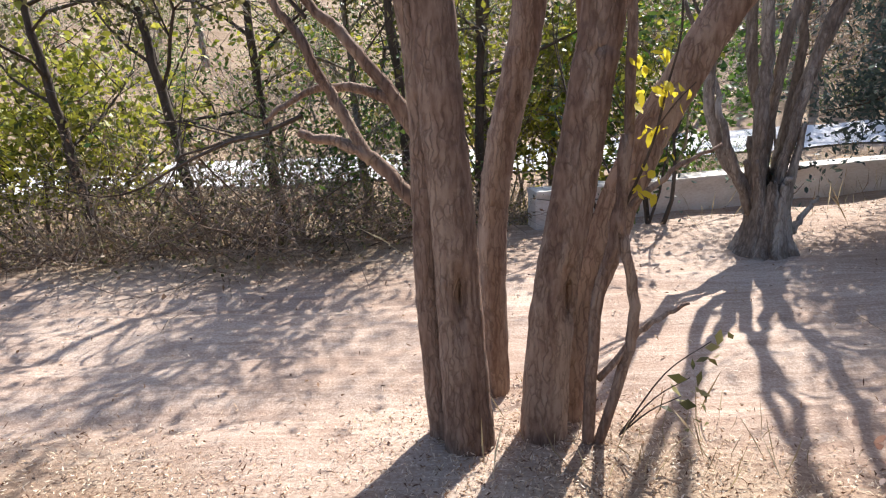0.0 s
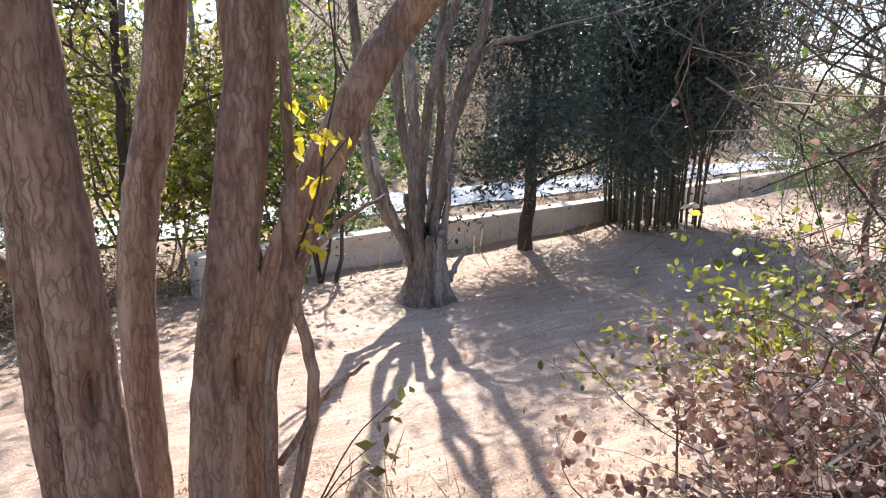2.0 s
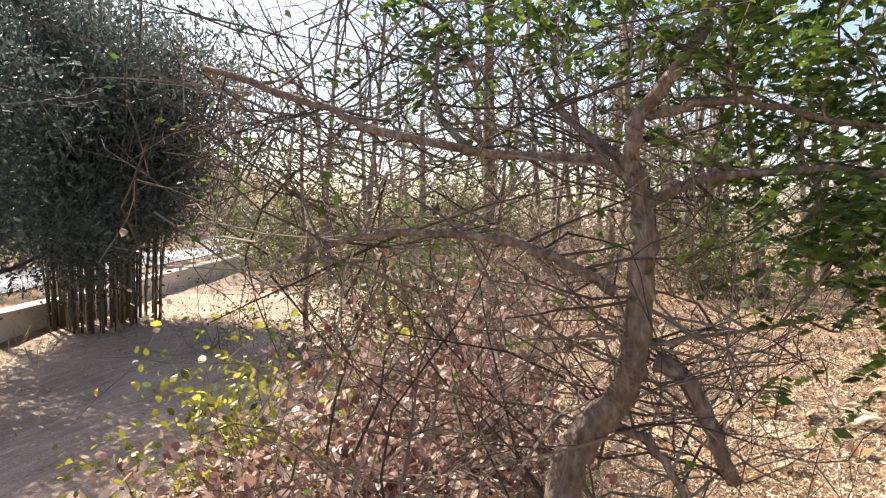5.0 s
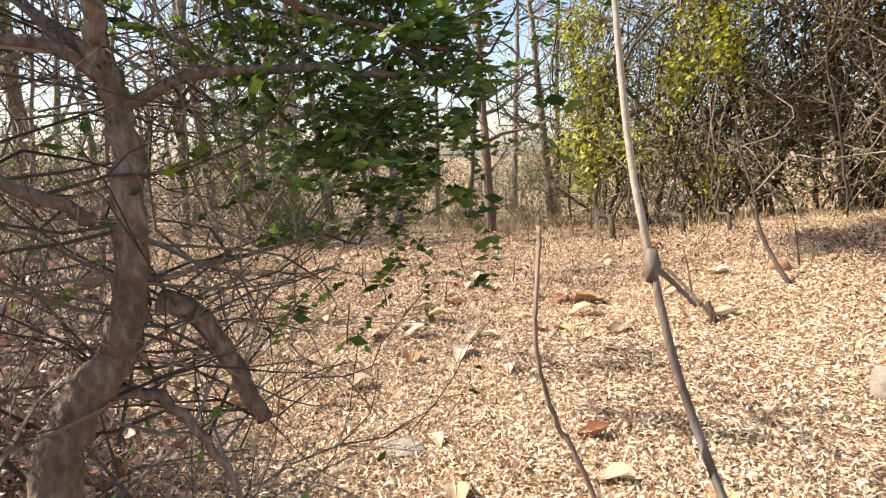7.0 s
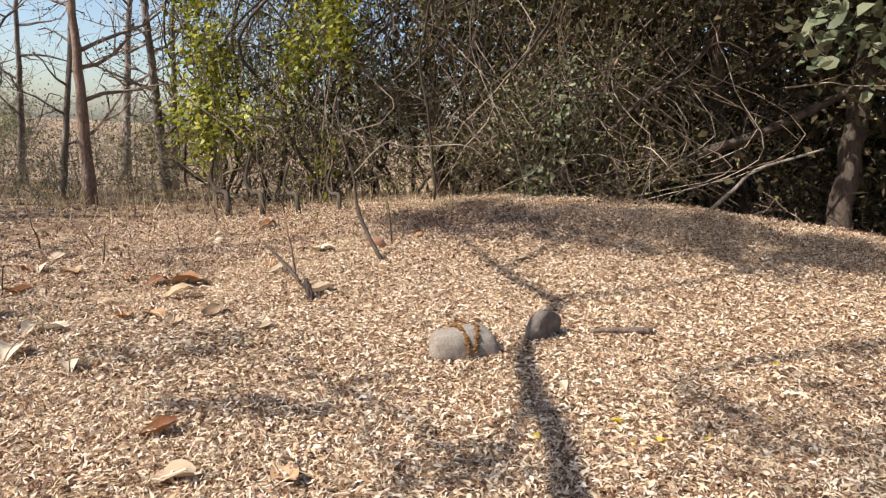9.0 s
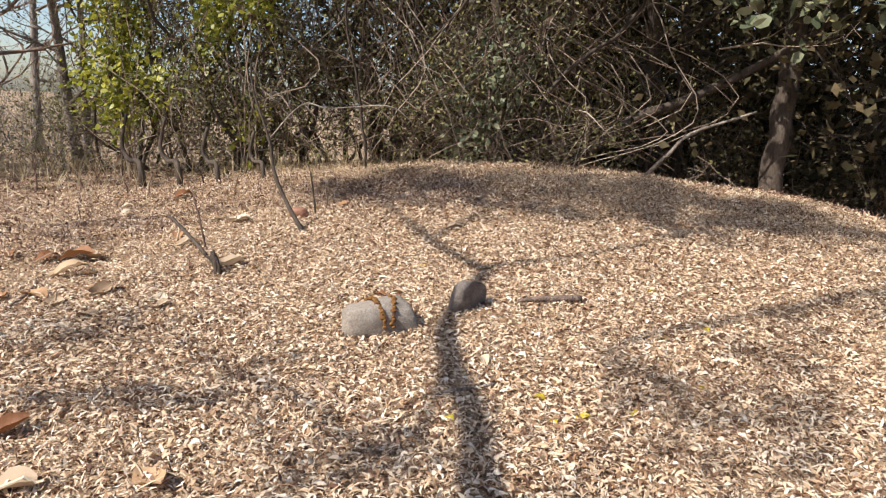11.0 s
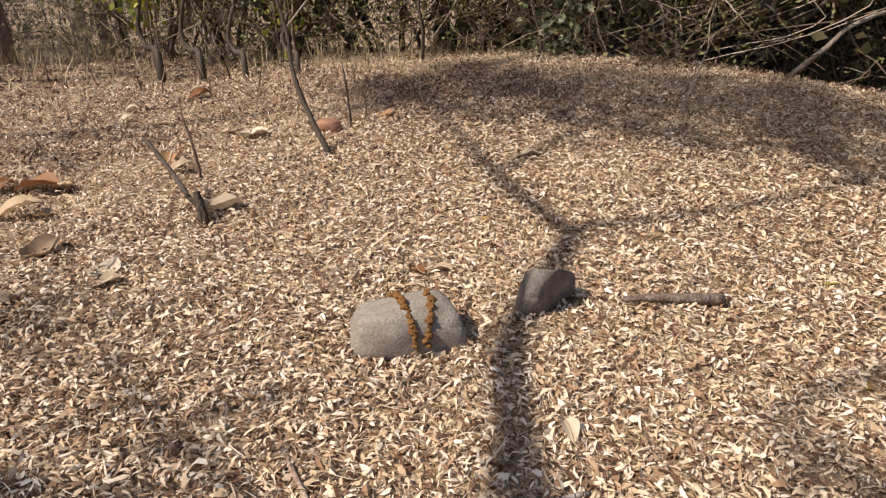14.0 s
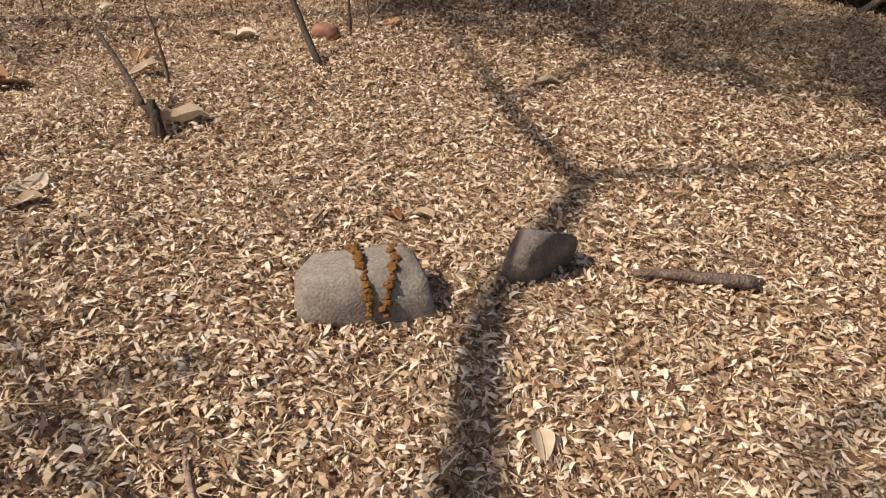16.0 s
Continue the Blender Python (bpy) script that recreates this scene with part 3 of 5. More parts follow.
# ---- the many-stemmed tree beside the track ----
def build_stem_tree():
    t = thing("tree", (0.25, 2.6, hz(0.25, 2.6)), "brown multi-stemmed tree with hollowed bark beside the track", "tree")
    eye = np.array([0.1, 0.15, 1.52])

    def near(pts, y):
        return [tuple(eye + (np.array(q) - eye) * (y - eye[1]) / (q[1] - eye[1])) for q in pts]
    stems = [
        (near([(0.1, 2.95, -0.62), (0.07, 2.95, 0.24), (0.05, 2.95, 0.81), (0.02, 2.95, 1.31), (0.0, 2.95, 1.77), (-0.05, 2.95, 2.6)], 2.42), 0.088, 0.07, 0.35),
        (near([(0.0, 3.05, -0.6), (-0.06, 3.05, 0.35), (-0.065, 3.05, 0.84), (-0.06, 3.05, 1.31), (-0.10, 3.05, 1.78), (-0.3, 3.05, 2.8)], 2.50), 0.065, 0.05, 0.3),
        (near([(0.25, 3.25, -0.5), (0.24, 3.25, 0.48), (0.28, 3.25, 1.01), (0.38, 3.25, 1.46), (0.44, 3.25, 1.78), (0.55, 3.3, 2.9)], 2.90), 0.06, 0.07, 0.2),
        (near([(0.45, 2.95, -0.55), (0.5, 2.95, 0.34), (0.59, 2.95, 0.92), (0.66, 2.95, 1.4), (0.71, 2.95, 1.74), (0.8, 2.95, 2.8)], 2.52), 0.085, 0.075, 0.3),
        ([(0.50, 2.66, -0.2), (0.57, 2.7, 0.40), (0.70, 2.7, 0.80), (0.78, 2.7, 1.04), (0.90, 2.7, 1.30), (1.12, 2.68, 1.68), (1.30, 2.6, 1.95), (2.07, 1.75, 3.3), (3.24, 1.24, 4.2), (4.36, 1.27, 5.2), (4.91, 1.42, 5.9), (5.58, 1.47, 7.0)], 0.085, 0.055, 0.2),
    ]
    for pts, r0, r1, fl in stems:
        g = Geo()
        limb(g, pts, r0, r1, 12, 28, 0.018, 0.002, fl, 0.045)
        for sx, sz in ((0.075, 0.66), (0.50, 0.62), (0.33, 0.60)):
            v = g.v[-1]
            front = v[:, 1] < np.interp(v[:, 2], [q[2] for q in pts], [q[1] for q in pts])
            v[:, 1] += front * 0.085 * np.exp(-((v[:, 0] - sx) / 0.019) ** 2 - ((v[:, 2] - sz) / 0.10) ** 2)
        part("stem", g, bark_brown, t, shade=True)
    for pts, r0, r1 in (
        (near([(0.67, 2.85, -0.5), (0.69, 2.85, 0.38), (0.76, 2.85, 0.73), (0.80, 2.85, 1.2)], 2.45), 0.026, 0.02),
        (near([(0.66, 2.85, -0.5), (0.82, 2.85, 0.09), (0.87, 2.85, 0.37), (0.82, 2.85, 0.67), (0.79, 2.85, 0.85), (0.81, 2.85, 1.29), (0.8, 2.85, 1.73), (0.84, 2.85, 2.4)], 2.45), 0.023, 0.017),
        (near([(0.71, 2.85, 0.06), (0.89, 2.85, 0.29), (1.0, 2.85, 0.37), (1.11, 2.85, 0.43)], 2.45), 0.016, 0.007),
        (near([(-0.10, 3.0, 0.90), (-0.3, 3.0, 1.12), (-0.44, 3.0, 1.2), (-0.62, 3.0, 1.25)], 2.55), 0.032, 0.016),
        (near([(-0.08, 3.0, 1.2), (-0.23, 3.0, 1.39), (-0.42, 3.0, 1.44), (-0.6, 3.0, 1.41), (-0.77, 3.0, 1.3)], 2.6), 0.026, 0.008),
        (near([(-0.30, 3.0, 1.1), (-0.45, 3.0, 1.38), (-0.57, 3.0, 1.64), (-0.68, 3.0, 1.81), (-0.9, 3.0, 2.3)], 2.55), 0.024, 0.014),
        (near([(-0.08, 3.0, 1.22), (-0.22, 3.0, 1.44), (-0.4, 3.0, 1.66), (-0.53, 3.0, 1.8), (-0.8, 3.0, 2.2)], 2.6), 0.03, 0.016),
        (near([(0.80, 2.8, 0.88), (0.98, 2.8, 1.05), (1.18, 2.8, 1.15)], 2.45), 0.014, 0.006),
        (near([(0.60, 2.9, 0.9), (0.66, 2.95, 1.3), (0.62, 2.95, 1.8), (0.66, 2.95, 2.4)], 2.75), 0.03, 0.024),
        ([(5.58, 1.47, 6.95), (6.64, 1.54, 7.6), (7.55, 1.54, 8.2), (8.5, 1.7, 8.9)], 0.045, 0.02),
        ([(5.58, 1.47, 6.95), (5.45, 1.44, 7.7), (5.21, 1.19, 8.5), (5.18, 0.82, 9.3)], 0.04, 0.02),
        # Unseen overhead limbs from here on, placed to shade the mound.
        ([(8.4, 1.68, 8.85), (8.8, 1.6, 9.1), (9.1, 1.5, 9.3)], 0.03, 0.014),
        ([(6.64, 1.54, 7.6), (6.9, 1.2, 8.5), (7.3, 0.7, 9.1), (7.6, 0.2, 9.4)], 0.035, 0.014),
        ([(6.9, 1.2, 8.5), (7.6, 1.15, 9.0), (8.3, 1.3, 9.2)], 0.025, 0.012),
        ([(5.21, 1.19, 8.5), (5.7, 0.7, 9.1), (6.4, 0.1, 9.4)], 0.03, 0.014),
        ([(5.18, 0.82, 9.2), (4.8, 0.6, 9.35), (4.5, 0.5, 9.4)], 0.02, 0.012),
        ([(0.78, 2.5, 2.75), (1.0, 2.2, 4.5), (1.9, 1.5, 6.5), (3.0, 1.6, 8.2), (4.06, 1.95, 8.9)], 0.06, 0.04),
        ([(4.06, 1.95, 8.9), (4.64, 2.81, 9.0), (5.09, 3.48, 9.1), (5.47, 4.16, 9.2), (5.42, 4.48, 9.2), (5.23, 4.85, 9.2)], 0.04, 0.022),
        ([(4.36, 1.27, 5.2), (4.2, 2.65, 5.6), (5.0, 2.85, 6.0), (5.7, 3.2, 6.4), (6.5, 3.5, 6.9)], 0.026, 0.012),
        ([(4.2, 2.65, 5.6), (4.6, 3.0, 5.7), (5.1, 2.9, 5.9)], 0.018, 0.010),
    ):
        g = Geo()
        limb(g, pts, r0, r1, 5, 8, 0.08, 0.004)
        part("limb", g, bark_brown, t, shade=True)
    tw, tips = Geo(), []
    for s, w, ln in (((-0.6, 2.5, 1.3), (-0.8, 0.1, 0.0), 0.7), ((-0.45, 2.6, 1.7), (-0.6, 0, 0.6), 0.8), ((-0.3, 2.6, 1.75), (-0.4, 0.2, 0.8), 0.8), ((-0.5, 2.6, 1.35), (-0.7, 0.1, -0.4), 0.6)):
        branch(tw, s, w, ln, 0.009, 2, tips, 0.6, 0.1, 3)
    # Leafy boughs high out of view, added to shade the mound's crest.
    high = []
    for s in ((9.1, 1.5, 9.3), (8.3, 1.3, 9.2), (7.5, 1.1, 9.2), (6.7, 0.9, 9.3), (5.9, 0.6, 9.3), (5.1, 0.5, 9.4), (7.6, 0.2, 9.4), (6.4, 0.1, 9.4), (8.6, 0.7, 9.3), (5.4, 0.9, 9.2), (4.5, 0.5, 9.4)):
        for w in ((0.7, 0.2, 0.1), (-0.7, 0.1, 0.1), (0.1, -0.7, 0.1), (0.0, 0.5, 0.1)):
            branch(tw, s, w, 0.7, 0.014, 2, high, 0.7, 0.05, 3)
    # Further unseen boughs, added to dapple the litter with shade.
    low = []
    for s, w in (((5.4, 4.2, 9.2), (-0.3, 0.4, 0.0)), ((5.42, 4.45, 9.2), (-0.4, 0.3, 0.0)), ((5.3, 4.8, 9.2), (-0.2, 0.5, 0.0)), ((5.1, 3.5, 9.1), (-0.6, 0.3, 0.0)), ((4.5, 2.7, 5.7), (0.2, 0.5, 0.1)), ((5.2, 2.9, 6.1), (0.3, 0.5, 0.1)), ((6.1, 3.3, 6.6), (0.5, 0.3, 0.1)), ((4.6, 2.8, 9.0), (-0.4, -0.3, 0.0))):
        branch(tw, s, w, 0.8, 0.014, 2, low, 0.7, 0.1, 3)
    part("branchwork", tw, bark_dark, t, kind="stuff")
    lv = Geo()
    lv.leaves(cloud(high, 9500, 0.16), 0.12, 0.5, 0.2)
    lv.leaves(cloud(low, 900, 0.12), 0.11, 0.5, 0.2)
    part("crown", lv, leaf_olive, t)
    sp = Geo()
    at = near([(0.84, 2.8, 1.51), (0.93, 2.8, 1.53), (0.95, 2.8, 1.41), (0.83, 2.8, 1.32), (0.95, 2.8, 1.25), (0.99, 2.8, 1.12), (0.87, 2.8, 1.0), (1.04, 2.8, 1.04), (0.90, 2.8, 1.40), (0.97, 2.8, 1.36), (0.84, 2.8, 1.02), (0.88, 2.8, 1.22)], 2.42)
    for q in cloud(at, 52, 0.022):
        sp = Geo()
        sp.leaves([q], 0.052, 0.5, 0.1, 0.1, np.array([0.1, 0, -0.5]), True)
        part("leaf", sp, leaf_yellow, t, "sunlit yellow-green leaf")
    st = Geo()
    limb(st, [(0.70, 2.45, 0.98), (0.78, 2.43, 1.2), (0.82, 2.42, 1.40), (0.86, 2.42, 1.6), (0.84, 2.42, 1.85)], 0.006, 0.003, 5, 5)
    limb(st, [(0.80, 2.42, 1.28), (0.86, 2.42, 1.36), (0.92, 2.42, 1.42)], 0.003, 0.002, 4, 4)
    for x, z in ((0.95, 0.32), (0.92, 0.24), (1.02, 0.47)):
        limb(st, [(0.70, 2.4, 0.05), (0.5 * (0.7 + x), 2.38, z * 0.7), (x, 2.36, z)], 0.004, 0.002, 4, 4)
    part("sprig", st, bark_dark, t, kind="stuff")
    lo = Geo()
    lo.leaves(cloud([(0.95, 2.36, 0.32), (0.9, 2.36, 0.22), (1.0, 2.34, 0.18), (1.03, 2.36, 0.46)], 22, 0.04), 0.06, 0.5, 0.3)
    part("low_leaves", lo, leaf_olive, t)


build_stem_tree()


def build_fan_tree():
    t = thing("tree", (2.45, 4.97, hz(2.45, 4.97)), "grey-brown bare tree fanning out in many stems from one fluted base", "tree")
    y = 4.95
    g = Geo()
    for a in np.arange(9) * 0.7:
        up = RNG.uniform(0.55, 1.0)
        limb(g, [(2.44 + 0.17 * math.cos(a), y + 0.14 * math.sin(a), -0.08), (2.44 + 0.11 * math.cos(a + 0.2), y + 0.10 * math.sin(a + 0.2), 0.22), (2.44 + 0.13 * math.cos(a + 0.3), y + 0.10 * math.sin(a + 0.3), 0.5), (2.44 + 0.20 * math.cos(a + 0.3), y + 0.12 * math.sin(a + 0.3), up)], 0.085, 0.018, 6, 12, 0.03, 0.004, 0.5, 0.08)
    part("base", g, bark_grey, t, shade=True)
    for pts, r0, r1 in (
        ([(2.41, y, 0.3), (2.0, y, 0.9), (1.91, y, 1.55), (1.87, y, 2.04), (1.8, y, 3.0)], 0.05, 0.03),
        ([(2.36, y, 0.3), (2.3, y - 0.05, 1.02), (2.32, y, 1.55), (2.24, y, 2.3), (2.2, y, 3.4)], 0.055, 0.035),
        ([(2.46, y, 0.3), (2.58, y, 1.01), (2.69, y, 1.46), (2.99, y, 2.04), (3.44, y, 2.17)], 0.045, 0.018),
        ([(2.52, y, 0.3), (2.56, y + 0.1, 0.78), (2.74, y, 1.68), (2.98, y, 2.34), (3.1, y, 3.3)], 0.06, 0.03),
        ([(2.31, y, 0.3), (2.05, y - 0.1, 0.85), (1.96, y, 1.29), (1.7, y, 1.9)], 0.035, 0.015),
        ([(2.4, y + 0.1, 0.5), (2.44, y, 1.46), (2.58, y, 2.06), (2.77, y, 2.6), (2.8, y, 3.5)], 0.045, 0.03),
        ([(2.46, y + 0.1, 0.5), (2.29, y + 0.2, 1.59), (2.33, y + 0.2, 2.3), (2.4, y, 3.4)], 0.045, 0.03),
        ([(2.62, y - 0.05, 0.15), (2.68, y - 0.05, 0.28), (2.78, y - 0.05, 0.43)], 0.035, 0.012),
        ([(2.5, y + 0.1, 0.5), (2.66, y + 0.2, 1.4), (2.7, y + 0.2, 2.4), (2.9, y, 3.4)], 0.04, 0.025),
    ):
        g = Geo()
        limb(g, pts, r0, r1, 6, 9, 0.07, 0.008)
        part("stem", g, bark_grey, t, shade=True)
    tw, tips = Geo(), []
    for s, w in (((3.2, y, 2.1), (0.8, 0, 0.3)), ((2.9, y, 2.3), (0.5, 0, 0.7)), ((1.9, y, 1.6), (-0.5, 0, 0.7)), ((2.3, y, 2.2), (0.1, 0.2, 0.9)), ((2.6, y, 2.1), (0.4, 0.1, 0.8)), ((1.8, y, 2.0), (-0.6, 0, 0.6)), ((2.2, y, 3.2), (-0.3, 0, 0.9)), ((2.8, y, 3.2), (0.3, 0, 0.9)), ((3.0, y, 3.1), (0.5, 0.2, 0.7))):
        branch(tw, s, w, 0.9, 0.012, 2, tips, 0.6, 0.25, 3)
    part("branchwork", tw, twig_grey, t, kind="stuff")


build_fan_tree()


def leafy_tree(at, h, crown, n, leaf, bark, label, r=0.07, lean=(0, 0), size=0.06, width=0.4, z0=0.35, category="tree", group="", spread=0.18, kids=4, depth=2):
    """A tapered trunk with limbs, twigs and a crown of separate leaves."""
    x, y = at
    z = hz(x, y)
    t = thing("tree", (x, y, z), label, category, group)
    g = Geo()
    trunk = limb(g, [(x, y, z - 0.1), (x + lean[0] * 0.3, y + lean[1] * 0.3, z + h * 0.3), (x + lean[0] * 0.6, y + lean[1] * 0.6, z + h * 0.6), (x + lean[0], y + lean[1], z + h)], r, r * 0.35, 6, 8, 0.06, 0.01, 0.3)
    part("trunk", g, bark, t, shade=True)
    tw, tips = Geo(), []
    k = len(trunk)
    for i in np.linspace(z0 * k, k - 1, 9).astype(int):
        a = RNG.uniform(0, 6.28)
        branch(tw, trunk[i], (math.cos(a), math.sin(a), 0.35), crown * RNG.uniform(0.7, 1.1), r * 0.35, depth, tips, 0.6, 0.15, kids)
    part("branchwork", tw, bark, t, kind="stuff")
    if n:
        lv = Geo()
        lv.leaves(cloud(tips, n, spread), size, width, 0.15)
        part("crown", lv, leaf, t)
    return t


leafy_tree((4.45, 6.40), 3.7, 1.35, 30000, leaf_dark, bark_dark, "slender dark-trunked tree with feathery blue-green foliage", 0.08, (0.15, 0), 0.075, 0.34, 0.22, spread=0.22)


def build_bamboo():
    t = thing("bamboo_clump", (7.05, 7.0, hz(7.05, 7.0)), "dense clump of dark bamboo canes under a mass of foliage", "bamboo")
    tops = []
    for i in range(95):
        a, r = RNG.uniform(0, 6.28), math.sqrt(RNG.uniform(0, 1))
        x, y = 7.05 + 0.85 * r * math.cos(a), 7.0 + 0.6 * r * math.sin(a)
        out = np.array([math.cos(a), math.sin(a), 0]) * r
        b = np.array([x, y, hz(x, y) - 0.05])
        hgt = RNG.uniform(2.9, 4.3)
        g = Geo()
        c = curve_pts([b, b + out * 0.08 + (0, 0, hgt * 0.35), b + out * 0.45 + (0, 0, hgt * 0.7), b + out * 1.3 + (-0.35, 0, hgt)], 4, 0.006)
        rad = np.linspace(0.017, 0.006, len(c)) * RNG.uniform(0.7, 1.25)
        g.tube(c, rad, 6)
        for q in (1, 2, 3, 4):
            p = c[0] * (1 - q / 5) + c[5] * q / 5
            g.tube([p - (0, 0, 0.008), p + (0, 0, 0.008)], rad[1] * 1.22, 6)
        part("cane", g, bamboo_cane, t, shade=True)
        tops.extend(c[5:])
    lv = Geo()
    pos = cloud(tops, 62000, 0.34, 0.42)
    lv.leaves(pos[pos[:, 2] > 0.92 + 0.5 * RNG.uniform(0, 1, len(pos))], 0.13, 0.2, 0.1, 0.15, np.array([0, 0, -0.6]))
    part("crown", lv, leaf_dark, t)


build_bamboo()


# ---- shrubs ----
def shrub(name, centers, label, category, bark, leaf, n_branch, length, n_leaf, size, width=0.5, radius=0.012, depth=2, kids=3, spread=0.7, up=0.6, out=0.6, scatter=0.05, lift=0.1, group=""):
    """A bush of stems rising from the given feet."""
    c = np.asarray(centers, float)
    m = c.mean(0)
    t = thing(name, (m[0], m[1], hz(m[0], m[1])), label, category, group)
    tw, tips = Geo(), []
    for i in range(n_branch):
        x, y = c[i % len(c)] + RNG.normal(size=2) * 0.12
        a = RNG.uniform(0, 6.28)
        branch(tw, (x, y, hz(x, y) - 0.03), (out * math.cos(a), out * math.sin(a), up), length * RNG.uniform(0.6, 1.15), radius * RNG.uniform(0.6, 1.2), depth, tips, spread, lift, kids)
    part("branchwork", tw, bark, t, kind="stuff")
    if n_leaf:
        lv = Geo()
        lv.leaves(cloud(tips, n_leaf, scatter), size, width, 0.2, oval=size > 0.045 and size < 0.06)
        part("crown", lv, leaf, t)
    return t


# dry thicket on the far side of the track
for cx, cy, ln, s in ((-3.4, 5.5, 1.2, 1), (-2.5, 5.6, 1.25, 2), (-1.7, 5.4, 1.3, 3), (-1.0, 5.6, 1.0, 4), (-0.4, 6.0, 0.8, 5), (-4.5, 5.4, 1.2, 6)):
    pts = [(cx + 0.4 * math.cos(k), cy + 0.3 * math.sin(k)) for k in range(6)]
    shrub("thicket", pts, "tangled dry brown brushwood thicket at the track's edge", "shrub", twig_dry, leaf_straw if s % 2 else leaf_olive, 44, ln * 0.85, 1700, 0.042, 0.5, 0.008, 2, 4, 0.9, 0.55, 0.8, 0.08, 0.0, "roadside thicket")
shrub("bush", [(-4.6, 7.4), (-4.2, 7.6), (-5.2, 7.5)], "leafy green bush lit from behind", "bush", bark_dark, leaf_lime, 22, 1.7, 6500, 0.12, 0.5, 0.02, 2, 4, 0.7, 0.8, 0.6, 0.12)
for x, y, h in ((-2.6, 6.5, 4.4), (-1.9, 6.9, 5.0), (-0.4, 6.6, 4.6), (-3.8, 6.6, 4.2), (0.3, 6.9, 4.4)):
    leafy_tree((x, y), h * 1.12, 1.6, 2200, leaf_olive, bark_dark, "crooked dark-limbed scrub tree with sparse olive leaves", 0.06, (RNG.uniform(-0.7, 0.3), 0), 0.07, 0.5, 0.3, group="scrub trees behind the thicket", spread=0.12)
shrub("bush", [(-1.6, 6.9), (-1.1, 7.0)], "thin green shrub rising behind the thicket", "bush", bark_grey, leaf_green, 16, 1.7, 3200, 0.065, 0.5, 0.016, 2, 4, 0.6, 0.9, 0.45, 0.12)
for bx, by in ((1.3, 7.9), (2.3, 8.1), (0.4, 8.2)):
    shrub("bush", [(bx, by), (bx + 0.4, by + 0.1)], "tall bright green sapling shrub behind the low wall", "bush", bark_grey, leaf_lime if bx < 2 else leaf_green, 11, 2.2, 4200, 0.10, 0.5, 0.02, 2, 4, 0.55, 1.0, 0.4, 0.14, group="saplings behind the wall")
for x, y, h in ((0.3, 7.7, 5.2), (1.3, 8.3, 5.8), (-1.0, 7.5, 4.6), (2.4, 8.7, 5.6)):
    leafy_tree((x, y), h, 1.3, 1500, leaf_lime, bark_grey, "slim tree with sparse bright green leaves behind the track", 0.055, (RNG.uniform(-0.4, 0.4), 0), 0.085, 0.45, 0.3, group="slim trees behind the wall", spread=0.16)
shrub("shrub", [(3.1, 6.2), (1.9, 5.9), (1.4, 5.8)], "leafless dark saplings against the low wall", "shrub", bark_dark, leaf_dark, 12, 1.3, 500, 0.05, 0.5, 0.02, 1, 3, 0.4, 1.0, 0.25, 0.1)

# shrub of withered leaves beside the camera's bank
shrub("withered_shrub", [(2.15, 1.85), (2.6, 1.75), (2.4, 1.35), (3.1, 1.6), (3.0, 2.1), (1.85, 1.45)], "low shrub of withered purple-brown leaves on leaf litter", "shrub", twig_grey, leaf_brown, 44, 0.42, 4600, 0.046, 0.72, 0.006, 2, 3, 0.8, 0.45, 0.9, 0.04, 0.05)
shrub("shrub", [(3.0, 2.3), (3.3, 2.0)], "fresh green-leaved shrub among withered twigs", "shrub", twig_grey, leaf_lime, 18, 0.75, 1900, 0.047, 0.6, 0.007, 2, 3, 0.7, 0.7, 0.7, 0.05)
shrub("withered_shrub", [(2.35, 1.1), (2.5, 1.3), (2.6, 0.95), (2.95, 1.25)], "thorny shrub hung with withered reddish-brown leaves", "shrub", twig_grey, leaf_brown, 46, 0.70, 8200, 0.046, 0.70, 0.008, 2, 4, 0.6, 1.0, 0.35, 0.04, 0.05)
shrub("thorn_shrub", [(3.6, 1.35), (4.0, 1.0), (4.3, 1.6), (3.4, 0.95)], "leafless grey thorn shrub with pale twigs", "shrub", twig_grey, leaf_brown, 46, 0.95, 2000, 0.042, 0.5, 0.010, 2, 4, 0.7, 0.9, 0.35, 0.06, 0.05)


